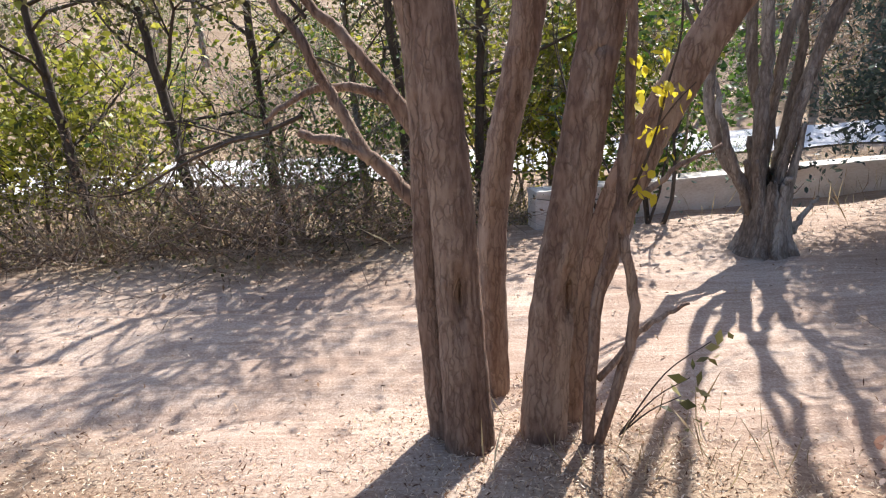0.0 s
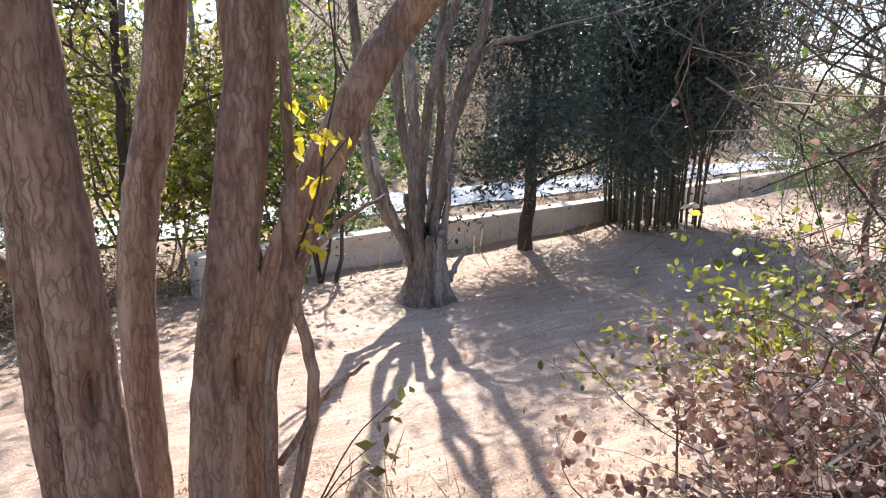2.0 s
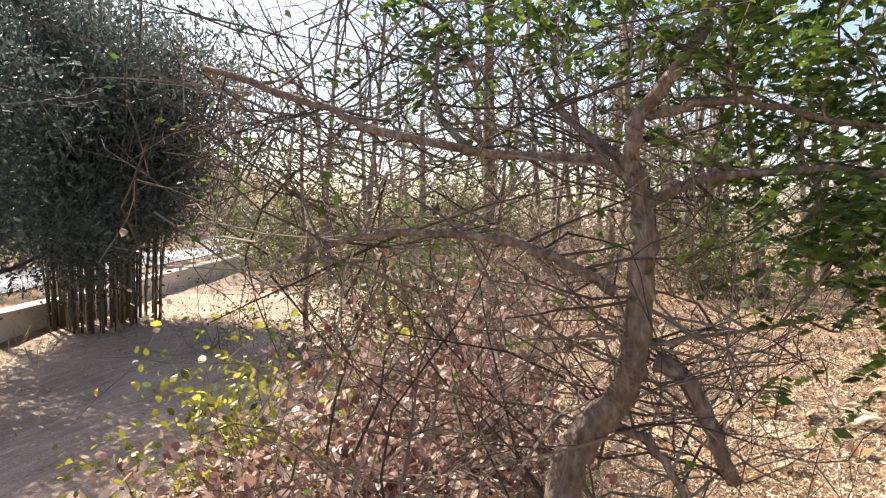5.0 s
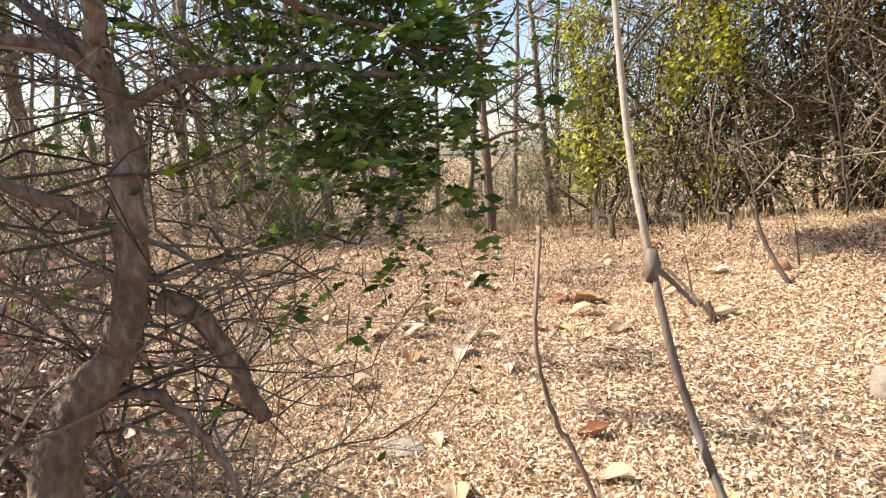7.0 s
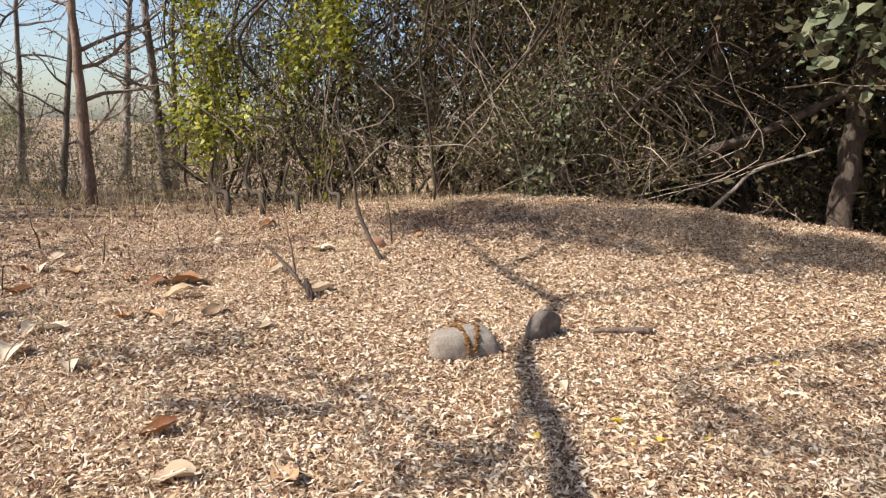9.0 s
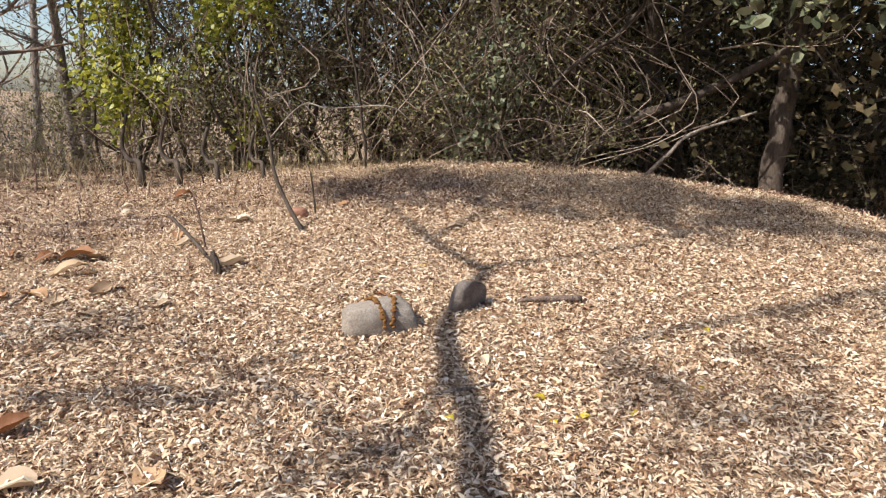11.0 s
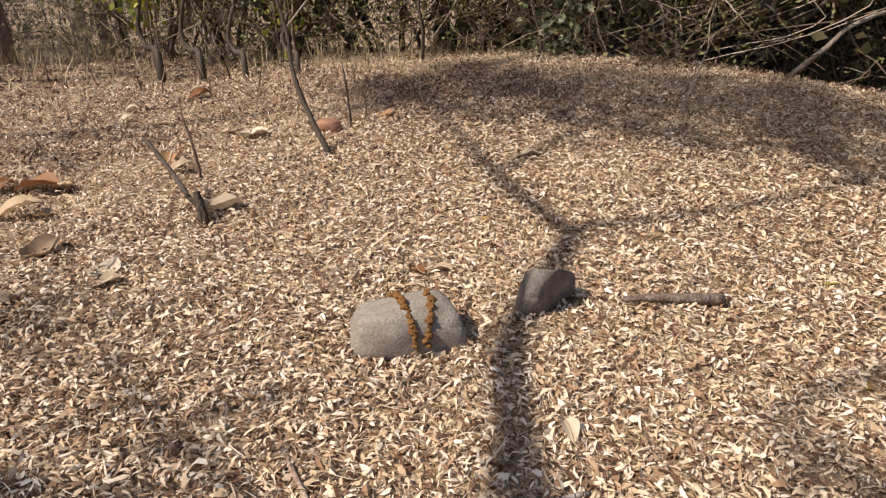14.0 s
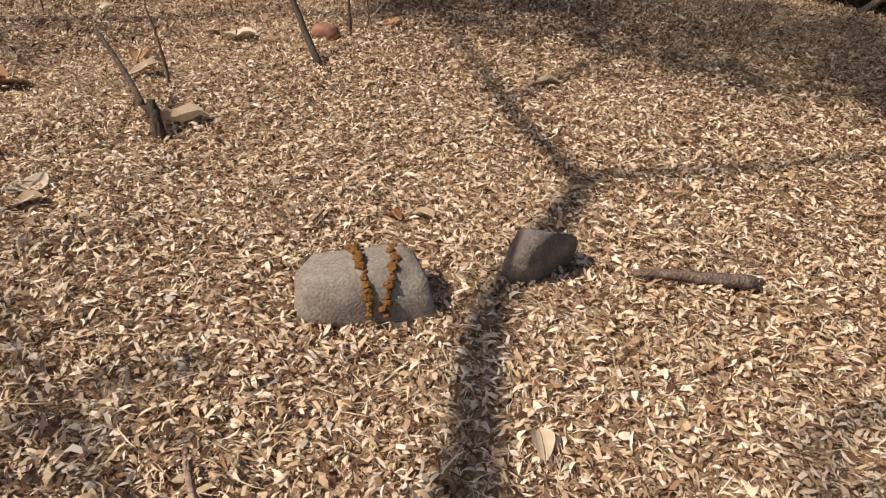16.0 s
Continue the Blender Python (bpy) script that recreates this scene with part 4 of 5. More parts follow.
def build_acacia():
    x = 1.15
    t = thing("thorn_tree", (x, 0.5, hz(x, 0.5)), "small crooked thorn tree with feathery green leaves", "tree")
    g = Geo()
    limb(g, [(x, 0.52, -0.05), (x, 0.53, 0.55), (x, 0.49, 1.05), (x, 0.47, 1.18), (x, 0.41, 1.26), (x, 0.39, 1.33), (x, 0.38, 1.42), (x, 0.38, 1.52), (x, 0.385, 1.57), (x, 0.40, 1.61), (x, 0.39, 1.67), (x, 0.31, 1.78), (x + 0.05, 0.29, 1.9), (x + 0.2, 0.2, 2.3)], 0.027, 0.006, 6, 14, 0.05, 0.003, 0.9, 0.09)
    part("trunk", g, bark_thorn, t, shade=True)
    ends = []
    for pts, r0, r1 in (
        ([(x, 0.40, 1.58), (x, 0.45, 1.61), (x, 0.64, 1.63), (x, 0.81, 1.67), (x, 0.9, 1.71), (x, 1.11, 1.78)], 0.008, 0.006),
        ([(x, 0.42, 1.42), (x, 0.47, 1.45), (x, 0.58, 1.49), (x, 0.74, 1.5), (x, 0.87, 1.48), (x, 0.95, 1.45)], 0.009, 0.004),
        ([(x, 0.37, 1.55), (x, 0.31, 1.58), (x, 0.23, 1.59), (x, 0.08, 1.59), (x, -0.04, 1.58)], 0.008, 0.004),
        ([(x, 0.38, 1.67), (x, 0.27, 1.69), (x, 0.15, 1.66), (x, -0.02, 1.62)], 0.007, 0.003),
        ([(x, 0.36, 1.32), (x, 0.32, 1.30), (x, 0.28, 1.22), (x, 0.25, 1.15)], 0.016, 0.011),
        ([(x, 0.44, 1.22), (x, 0.37, 1.20), (x, 0.31, 1.12), (x, 0.27, 1.0)], 0.009, 0.004),
        ([(x, 0.39, 1.35), (x, 0.34, 1.35), (x + 0.05, 0.15, 1.38)], 0.006, 0.002),
        ([(x, 0.64, 1.63), (x + 0.1, 0.72, 1.72), (x + 0.2, 0.74, 1.9)], 0.007, 0.003),
        ([(x, 0.40, 1.60), (x + 0.2, 0.55, 1.75), (x + 0.5, 0.6, 1.95)], 0.008, 0.003),
    ):
        g = Geo()
        c = limb(g, pts, r0, r1, 5, 7, 0.06, 0.002)
        ends.extend(c[3:])
        part("limb", g, bark_thorn, t, shade=True)
    tw, tips = Geo(), []
    for p in ends:
        branch(tw, p, (RNG.uniform(-0.1, 0.9), RNG.uniform(-0.8, 0.8), RNG.uniform(-0.3, 0.6)), 0.30, 0.0026, 2, tips, 0.8, 0.0, 3, 3, 0.25)
    for q in range(95):
        branch(tw, (x + RNG.uniform(0, 0.3), 0.5 + RNG.uniform(-0.15, 0.5), RNG.uniform(0.3, 1.2)), (RNG.uniform(0, 0.8), RNG.uniform(-0.4, 0.8), RNG.uniform(-0.2, 0.8)), 0.45, 0.0035, 2, tips, 0.8, 0.0, 3, 3, 0.25)
    for q in range(100):
        branch(tw, (x + RNG.uniform(0.05, 0.6), RNG.uniform(0.45, 1.35), RNG.uniform(1.4, 2.0)), (RNG.uniform(-0.3, 0.5), RNG.uniform(-0.8, 0.9), RNG.uniform(-0.3, 0.5)), 0.42, 0.003, 2, tips, 0.8, 0.0, 3, 3, 0.25)
    for q in range(26):
        z = RNG.uniform(1.0, 1.45)
        branch(tw, (x - 0.01, 0.40 + 0.3 * max(0, 1.3 - z) * 0.5, z), (RNG.uniform(-0.3, 0.3), RNG.choice([-1, 1]) * RNG.uniform(0.4, 1), RNG.uniform(-0.6, 0.5)), 0.2, 0.0028, 1, tips, 0.8, 0.0, 3, 3, 0.25)
    part("branchwork", tw, twig_thorn, t, kind="stuff")
    # feathery leaves: a midrib with paired leaflets
    lv = Geo()
    spots = [(x + 0.05, 0.51, 1.83), (x, 0.26, 1.82), (x + 0.05, 0.14, 1.79), (x, 0.02, 1.77), (x + 0.05, -0.02, 1.67), (x, 0.04, 1.57), (x, 0.07, 1.40), (x + 0.1, 0.71, 1.86), (x, 0.14, 1.56), (x, 0.1, 1.66), (x, 0.2, 1.72), (x, 0.18, 1.6), (x, -0.03, 1.55), (x, 0.06, 1.50), (x + 0.1, 0.35, 1.85), (x + 0.2, 0.45, 1.9), (x + 0.25, 0.2, 1.8), (x + 0.3, 0.1, 1.7), (x + 0.3, 0.3, 1.75), (x + 0.25, 0.0, 1.62), (x + 0.2, 0.12, 1.5), (x + 0.3, 0.6, 1.9), (x + 0.1, 0.2, 1.88), (x + 0.35, 0.2, 1.6), (x + 0.3, -0.05, 1.75)]
    for p in cloud(spots, 480, 0.06):
        d = np.array([RNG.uniform(-0.3, 0.5), RNG.normal() * 0.7, RNG.uniform(-0.7, 0.2)])
        d /= np.linalg.norm(d)
        s = np.cross(d, (0.2, 0.1, 1.0))
        s /= np.linalg.norm(s)
        k = np.linspace(0.15, 1, 9)[:, None]
        rib = p + d * k * 0.085
        for sg in (-1, 1):
            lv.leaves(rib, 0.025, 0.42, 0.3, 0.05, sg * s * 3 + d)
    lv.leaves(cloud(tips, 900, 0.03), 0.022, 0.5, 0.2)
    part("crown", lv, leaf_green, t)
    caught = np.array([p for p in tips if p[0] > 1.3 and p[1] > 0.42 and 0.6 < p[2] < 1.45])
    dry = Geo()
    dry.leaves(cloud(caught, 900, 0.03), 0.022, 0.55, 0.2, oval=True)
    part("withered_leaves", dry, leaf_brown, t, "withered purple-brown leaves caught in the twigs")


build_acacia()


def bent_stick(name, pts, r0, r1, mat, label, category="stick", sides=7):
    g = Geo()
    limb(g, pts, r0, r1, 5, sides, 0.08, min(0.002, 0.15 * r0))
    return solid(name, g, mat, label, category, at=pts[0], shade=True)


def build_hanging_stem():
    foot = (0.40, 0.16)
    t = thing("sapling", (*foot, hz(*foot)), "thin pale bare sapling stem with a knot and side twig", "sapling")
    g = Geo()
    limb(g, [(0.4746, 0.2099, 1.5420), (0.4702, 0.2114, 1.5117), (0.4643, 0.2112, 1.4770), (0.4590, 0.2089, 1.4516)], 0.0007, 0.0010, 5, 8, 0.05)
    part("upper_stem", g, twig_pale, t, shade=True)
    g = Geo()
    limb(g, [(0.4590, 0.2089, 1.4516), (0.4536, 0.2058, 1.4277), (0.4469, 0.2000, 1.4029), (0.439, 0.193, 1.375), (0.432, 0.187, 1.33), (0.424, 0.181, 1.26), (0.416, 0.175, 1.12), (0.408, 0.168, 0.85), (0.403, 0.163, 0.45), (*foot, hz(*foot) - 0.03)], 0.0010, 0.0016, 5, 8, 0.05)
    part("lower_stem", g, bark_grey, t, shade=True)
    k = np.array([0.459, 0.2089, 1.4516])
    g = Geo()
    g.tube([k + (0, 0, 0.004), k, k - (0, 0, 0.004)], (0.0012, 0.0024, 0.0012), 8)
    part("knot", g, bark_grey, t, shade=True)
    g = Geo()
    limb(g, [k, k + (0.004, -0.009, -0.005), k + (0.006, -0.019, -0.013)], 0.0009, 0.0005, 4, 5)
    part("side_twig", g, bark_grey, t, shade=True)


build_hanging_stem()
bent_stick("twig", [(0.49, 0.12, hz(0.49, 0.12)), (0.49, 0.13, 0.45), (0.49, 0.145, 0.85), (0.492, 0.158, 1.10), (0.497, 0.171, 1.25), (0.505, 0.182, 1.335), (0.5134, 0.1933, 1.3751), (0.5175, 0.1987, 1.3871), (0.5221, 0.2026, 1.4049), (0.5250, 0.2028, 1.4226), (0.5266, 0.2007, 1.4383), (0.5284, 0.1990, 1.4539)], 0.0011, 0.0008, bark_brown, "slender upright brown sapling twig in the litter", "twig")

# ---- the far woods and the vine thicket ----
def bare_tree(at, h, r, lean, label, leaf=None, n=0, group="bare trees at the clearing's edge", bark=None, crown=1.4):
    return leafy_tree(at, h, crown, n, leaf, bark or bark_grey, label, r, lean, 0.05, 0.5, 0.25, "tree", group, 0.09, 3, 2)


bare_tree((11.2, -4.85), 5.5, 0.10, (0.2, 0.2), "bare brown tree standing at the edge of the clearing", bark=bark_brown)
bare_tree((12.3, -3.4), 5.0, 0.10, (0.5, 0.5), "bare brown tree with forked leaning limbs")
bare_tree((12.0, -2.0), 5.0, 0.10, (-0.3, 0.6), "bare brown tree with forked leaning limbs")

for x, y, h in ((5.4, 1.1, 2.8), (6.2, 1.7, 3.2), (6.9, 2.9, 3.4), (5.3, 3.1, 2.6)):
    leafy_tree((x, y), h, 1.3, 420, leaf_olive, bark_thorn, "low bare thorn tree with dense grey twigs", 0.03, (RNG.uniform(-0.5, 0.5), RNG.uniform(-0.4, 0.4)), 0.045, 0.5, 0.25, group="low thorn trees", spread=0.08)
bare_kinds = [bare_tree((14 + 3 * i, -3.5 + 1.5 * i), 5.5 + 0.4 * i, 0.09, (0.6 * (-1) ** i, 0.4), "thin leafless grey tree in the dry woodland", leaf_olive, 260, "dry woodland trees") for i in range(4)]
scrub_kinds = [shrub("scrub", [(12.5 + i, 2 + i), (12.9 + i, 2.3 + i), (12.3 + i, 2.5 + i)], "grey leafless scrub with a few olive leaves", "shrub", twig_grey, (leaf_olive, leaf_brown, leaf_olive, leaf_green)[i], 18, 1.5, (500, 900, 1200, 2200)[i], 0.07, 0.5, 0.010, 2, 3, 0.8, 0.8, 0.6, 0.12, group="dry scrub") for i in range(4)]


def plant(kinds, x, y, grow):
    k = kinds[RNG.integers(0, len(kinds))]
    ob = copy_thing(k, pose(x, y, hz(x, y), 0, 0, RNG.uniform(0, 360)))
    ob.scale = (grow, grow, grow * RNG.uniform(0.9, 1.2))


for i in range(104):
    a, d = radians(RNG.uniform(-52, 36)), RNG.uniform(10.5, 34)
    x, y = 0.3 + d * math.cos(a), 0.2 - d * math.sin(a)
    road_gap = 6.0 < y - 0.36 * x < 13.0
    clearing = x < 10.8 and y < 1.5
    view_out = -34 < math.degrees(math.atan2(y - 0.2, x - 0.3)) < -22 and i % 2
    if road_gap or clearing or view_out or y > 5.5 and x < 12:
        continue
    plant(bare_kinds if i % 3 == 0 else scrub_kinds, x, y, RNG.uniform(0.8, 1.35))
for i in range(60):
    x = RNG.uniform(9, 46)
    plant(bare_kinds if i % 2 else scrub_kinds, x, 0.36 * x + RNG.uniform(11.5, 26), RNG.uniform(1.3, 2.2))
for x, y, k in ((10.9, -5.6, 0.6), (10.4, -6.4, 0.7), (11.8, -4.2, 0.6), (12.6, -5.2, 0.8), (11.9, -6.3, 0.9), (12.2, -2.6, 0.7), (11.6, -1.4, 0.8), (11.4, 0.2, 0.9), (10.2, 1.2, 0.8), (13.6, -4.4, 0.7), (10.0, -7.4, 0.8), (9.6, -8.2, 0.9)):
    plant(scrub_kinds[:3], x, y, k)
for i in range(48):
    x = RNG.uniform(-26, 26)
    y = RNG.uniform(13.5, 34) + 0.36 * max(x, 0)
    plant(bare_kinds if i % 4 == 0 else scrub_kinds, x, y, RNG.uniform(0.9, 1.7))
for x, y, k in ((-7.5, 6.3, 1.0), (-6.3, 6.0, 0.9), (-3.0, 6.9, 0.9), (-2.2, 7.0, 1.0), (-0.6, 7.2, 0.8), (0.9, 6.6, 0.45), (0.5, 6.4, 0.5), (6.0, 4.6, 0.35), (8.6, 3.4, 0.7), (7.4, 2.6, 0.7), (6.3, 2.2, 0.8), (5.4, 1.9, 0.7), (5.6, 2.9, 0.6), (9.6, 2.2, 0.9), (8.2, 1.6, 0.9)):
    plant(scrub_kinds, x, y, k)


for i in range(32):
    x, y = RNG.uniform(10.5, 19), RNG.uniform(-1.5, 7.0)
    if y - 0.36 * x < 4.5:
        plant(bare_kinds if i % 3 == 0 else scrub_kinds, x, y, RNG.uniform(0.7, 1.2))
for x, y, k in ((12.4, -4.9, 0.7), (13.4, -3.0, 0.8), (14.2, -0.8, 0.9), (13.6, 0.6, 0.9), (15.5, -5.4, 0.9), (14.6, 1.8, 0.9)):
    plant(bare_kinds, x, y, k)
for i in range(26):
    x = RNG.uniform(2.5, 13)
    plant(scrub_kinds, x, 7.6 + 0.26 * x + RNG.uniform(0, 2.2), RNG.uniform(0.16, 0.34))
for x, y, h in ((9.5, 17.5, 6.5), (12.5, 18.5, 7.5), (15.5, 18.2, 7.0), (18.5, 20, 7.5), (13.2, 12.2, 4.6), (22, 21, 7.5), (6.5, 17.2, 6.0), (26, 21.5, 8.0)):
    leafy_tree((x, y), h, 2.3, 5200, leaf_straw, bark_grey, "dry tree still holding withered tan leaves", 0.10, (RNG.uniform(-0.6, 0.6), 0), 0.10, 0.5, 0.2, group="dry leafed trees beyond the road", spread=0.3)


for i in range(46):
    plant(scrub_kinds[1:3], RNG.uniform(-9, 12), RNG.uniform(-25, -16.5), RNG.uniform(1.6, 2.6))


def build_vine_thicket():
    arc = curve_pts([(9.6, -6.6, 0), (8.2, -7.6, 0), (6.6, -8.4, 0), (5.0, -9.0, 0), (3.6, -9.4, 0)], 6)
    for k, (px, py, _) in enumerate(arc[::3]):
        base = hz(px, py)
        t = thing("vine_thicket", (px, py, base), "tall tangle of dry vines and twigs with olive leaves", "thicket", "vine thicket")
        st, tw, tips = Geo(), Geo(), []
        for i in range(7):
            x, y = px + RNG.normal() * 0.5, py + RNG.normal() * 0.5
            limb(st, [(x, y, hz(x, y) - 0.05), (x + RNG.normal() * 0.5, y + RNG.normal() * 0.3, base + 1.0), (x + RNG.normal() * 1.0, y + RNG.normal() * 0.5, base + 2.3), (x + RNG.normal() * 1.6, y + RNG.normal() * 0.7, base + 3.9)], RNG.uniform(0.02, 0.05), 0.012, 5, 6, 0.08, 0.02)
        part("stemwork", st, bark_dark, t, shade=True, kind="stuff")
        for i in range(95):
            s = (px + RNG.normal() * 0.7, py + RNG.normal() * 0.55, base + RNG.uniform(0.3, 4.4))
            branch(tw, s, (RNG.normal(), RNG.normal() + 0.3, RNG.uniform(-0.8, 0.7)), 0.9, 0.013, 2, tips, 0.8, -0.1, 3, 3, 0.22)
        for i in range(24):
            x, y = px + RNG.normal() * 0.7, py + RNG.uniform(0.2, 0.9)
            z1 = base + RNG.uniform(1.8, 4.2)
            limb(tw, [(x, y, z1), (x + RNG.normal() * 0.5, y + 0.1, 0.65 * z1 + 0.35 * base), (x + RNG.normal() * 0.8, y + 0.1, 0.3 * z1 + 0.7 * base), (x + RNG.normal() * 0.5, y, base + 0.1)], 0.010, 0.005, 5, 3, 0, 0.015)
        part("tangle", tw, twig_dry, t, kind="stuff")
        lv = Geo()
        lv.leaves(cloud(tips, 7600, 0.15), 0.055, 0.58, 0.1)
        part("crown", lv, leaf_olive, t)
    for (x, y), z0, z1, n, lab in (((9.1, -5.8), 0.95, 3.4, 2500, "curtain of sunlit yellow-green vine leaves"), ((7.55, -6.6), 1.15, 3.8, 2300, "curtain of sunlit yellow-green vine leaves"), ((4.35, -8.1), 0.75, 2.3, 900, "low clump of pale green vine leaves")):
        t = thing("vine", (x, y, hz(x, y)), lab, "vine", "leafy vines")
        g = Geo()
        pts = []
        for i in range(6):
            c = limb(g, [(x + RNG.normal() * 0.15, y, hz(x, y)), (x + RNG.normal() * 0.2, y, 0.5 * (z0 + z1)), (x + RNG.normal() * 0.35, y - 0.1, z1)], 0.012, 0.005, 6, 4, 0, 0.02)
            pts.extend(c[c[:, 2] > z0])
        part("branchwork", g, twig_dry, t, kind="stuff")
        lv = Geo()
        pts = np.array(pts)[RNG.integers(0, len(pts), 16)] + RNG.normal(size=(16, 3)) * (0.3, 0.15, 0.2)
        lv.leaves(cloud(pts, n, 0.17, 0.24), 0.09, 0.6, 0.15, 0.1, np.array([0.1, 0.5, -0.6]), True)
        part("crown", lv, leaf_lime if z1 > 2.5 else leaf_sage, t)


build_vine_thicket()


def build_shaded_wood():
    t = thing("tree", (1.0, -9.6, hz(1.0, -9.6)), "dark tree trunk with broad grey-green leaves at the wood's edge", "tree")
    g = Geo()
    limb(g, [(1.08, -9.5, hz(1, -9.5) - 0.1), (1.08, -9.5, 0.5), (1.08, -9.5, 1.37), (1.06, -9.5, 2.27), (1.12, -9.5, 3.4), (1.3, -9.5, 5.0)], 0.155, 0.10, 6, 14, 0.05, 0.01, 0.35, 0.05)
    part("trunk", g, bark_dark, t, shade=True)
    tw, tips = Geo(), []
    for s, w in (((1.0, -9.4, 2.9), (-0.5, 0.6, 0.0)), ((1.1, -9.4, 3.0), (-0.8, 0.5, 0.0)), ((1.1, -9.4, 3.2), (0.2, 0.8, 0.1)), ((1.1, -9.4, 2.9), (-0.2, 0.9, -0.05)), ((1.2, -9.4, 4.0), (0.2, 0.7, 0.3))):
        branch(tw, s, w, 1.2, 0.03, 2, tips, 0.6, 0.0, 3)
    part("branchwork", tw, bark_dark, t, kind="stuff")
    lv = Geo()
    lv.leaves(cloud(tips, 620, 0.14), 0.17, 0.66, 0.35, oval=True)
    part("crown", lv, leaf_sage, t)
    kinds = []
    for i, (x, y) in enumerate(((-1.2, -10.2), (-2.8, -9.6), (2.6, -11.2), (4.2, -11.6), (0.0, -12.6), (-4.6, -11.5), (6.2, -11.8), (1.9, -14.0), (-2.2, -14.0), (8.2, -11.0), (4.6, -15.0))):
        wood = leafy_tree((x, y), RNG.uniform(5, 7), 2.0, 2500, leaf_shaded, bark_dark, "dark-trunked tree in the shaded wood", RNG.uniform(0.07, 0.13), (RNG.uniform(-0.8, 0.8), RNG.uniform(-0.2, 0.8)), 0.17, 0.55, 0.15, "tree", "trees of the shaded wood", 0.32, 4)
        kinds.append(wood)
    for i in range(26):
        plant(kinds[:4], -7 + 0.68 * i + RNG.uniform(-0.4, 0.4), RNG.uniform(-22, -15.5), RNG.uniform(1.0, 1.35))
    # Leaning canopies kept out of view, added so that the wood falls dark.
    for x, y, f in ((-1.6, -9.0, 3.4), (-0.3, -11.4, 4.0), (2.8, -10.8, 2.6), (5.6, -11.2, 1.8), (8.4, -10.8, 1.4)):
        leafy_tree((x, y), 7.2, 2.4, 3200, leaf_shaded, bark_dark, "tall tree added to shade the wood, leaning over the mound", 0.14, (0.3, f), 0.20, 0.55, 0.5, "tree", "tall leaning trees", 0.4)
    for i in range(22):
        x, y = RNG.uniform(-4, 9), RNG.uniform(-16, -10.8)
        shrub("undergrowth", [(x, y), (x + 0.5, y + 0.2)], "dark tangled undergrowth in the shaded wood", "shrub", twig_dry, (leaf_straw, leaf_shaded, leaf_shaded)[i % 3], 18, 1.6, 1100, 0.10, 0.5, 0.009, 2, 3, 0.8, 0.8, 0.6, 0.14, group="shaded undergrowth")


build_shaded_wood()
bent_stick("fallen_log", [(3.75, -9.0, hz(3.75, -9.0) - 0.1), (3.25, -9.0, 1.05), (2.75, -9.0, 1.45), (2.1, -9.1, 1.75), (1.3, -9.4, 2.25), (0.6, -9.6, 2.8)], 0.085, 0.04, bark_dark, "leaning dark fallen trunk propped in the wood", "log", 9)
bent_stick("fallen_branch", [(2.40, -8.4, hz(2.40, -8.4)), (2.15, -8.5, 1.05), (1.95, -8.6, 1.3), (1.3, -8.9, 1.6)], 0.03, 0.015, bark_grey, "grey fallen branch leaning over the bank", "branch")


# ---- the mound: stones, sticks and leaves ----
def boulder(name, at, size, turn, mat, label, flat=(), seed=0, cuts=3):
    bm = bmesh.new()
    bmesh.ops.create_icosphere(bm, subdivisions=cuts + 1, radius=1.0)
    for v in bm.verts:
        p = v.co.copy()
        k = 1 + 0.16 * noise.noise(p * 1.3 + Vector((seed, 0, 0))) + 0.05 * noise.noise(p * 4 + Vector((0, seed, 0))) + 0.02 * noise.noise(p * 11)
        q = Vector([math.copysign(abs(c) ** 0.85, c) for c in p]) * k
        for nx, ny, nz, d in flat:
            nn = Vector((nx, ny, nz)).normalized()
            over = q.dot(nn) - d
            if over > 0:
                q -= nn * over * 0.93
        v.co = Vector((q.x * size[0], q.y * size[1], q.z * size[2]))
    me = bpy.data.meshes.new(name)
    bm.to_mesh(me)
    bm.free()
    me.materials.append(mat)
    me.polygons.foreach_set("use_smooth", [True] * len(me.polygons))
    ob = new(name, me)
    ob.matrix_world = pose(*at, *turn)
    return tagged(ob, label, "stone")


AX = math.degrees(math.atan2(-0.37, -0.30))
za = hz(2.49, -3.24)
stone_a = boulder("stone", (2.48, -3.265, za + 0.055), (0.268, 0.13, 0.135), (0, 0, AX), stone_mat, "long grey rounded stone draped with dried flower garlands", [(1, 0.12, 0.12, 0.60), (0, 0, -1, 0.5), (-0.45, 0.1, 1, 0.82), (-1, 0.2, 0, 0.86)], 3.1)
for off, lean in ((-0.06, -0.08), (0.06, 0.05)):
    string, flowers = [], []
    for k in range(26):
        a = radians(-25 + 205 * k / 25)
        p = Vector((off + lean * (0.5 - k / 25) * 1.2 + RNG.normal() * 0.004, math.cos(a) * 0.135, math.sin(a) * 0.132))
        w = np.array(stone_a.matrix_world @ p)
        string.append(w)
        size = 0.0135 * RNG.uniform(0.6, 1.5)
        g = Geo()
        g.tube([w + np.array([0, 0, size * c]) for c in (-0.8, -0.3, 0.3, 0.8)], np.array([0.4, 1.0, 0.95, 0.45]) * size, 7, 0.3)
        flowers.append(g)
    g = Geo()
    g.tube(string, 0.0025, 5)
    garland = new("garland", g.mesh("garland", marigold))
    garland.parent = stone_a
    garland.matrix_parent_inverse = stone_a.matrix_world.inverted()
    tagged(garland, "dried orange-brown flower garland")
    for g in flowers:
        flower = new("flower", g.mesh("flower", marigold))
        flower.parent = garland
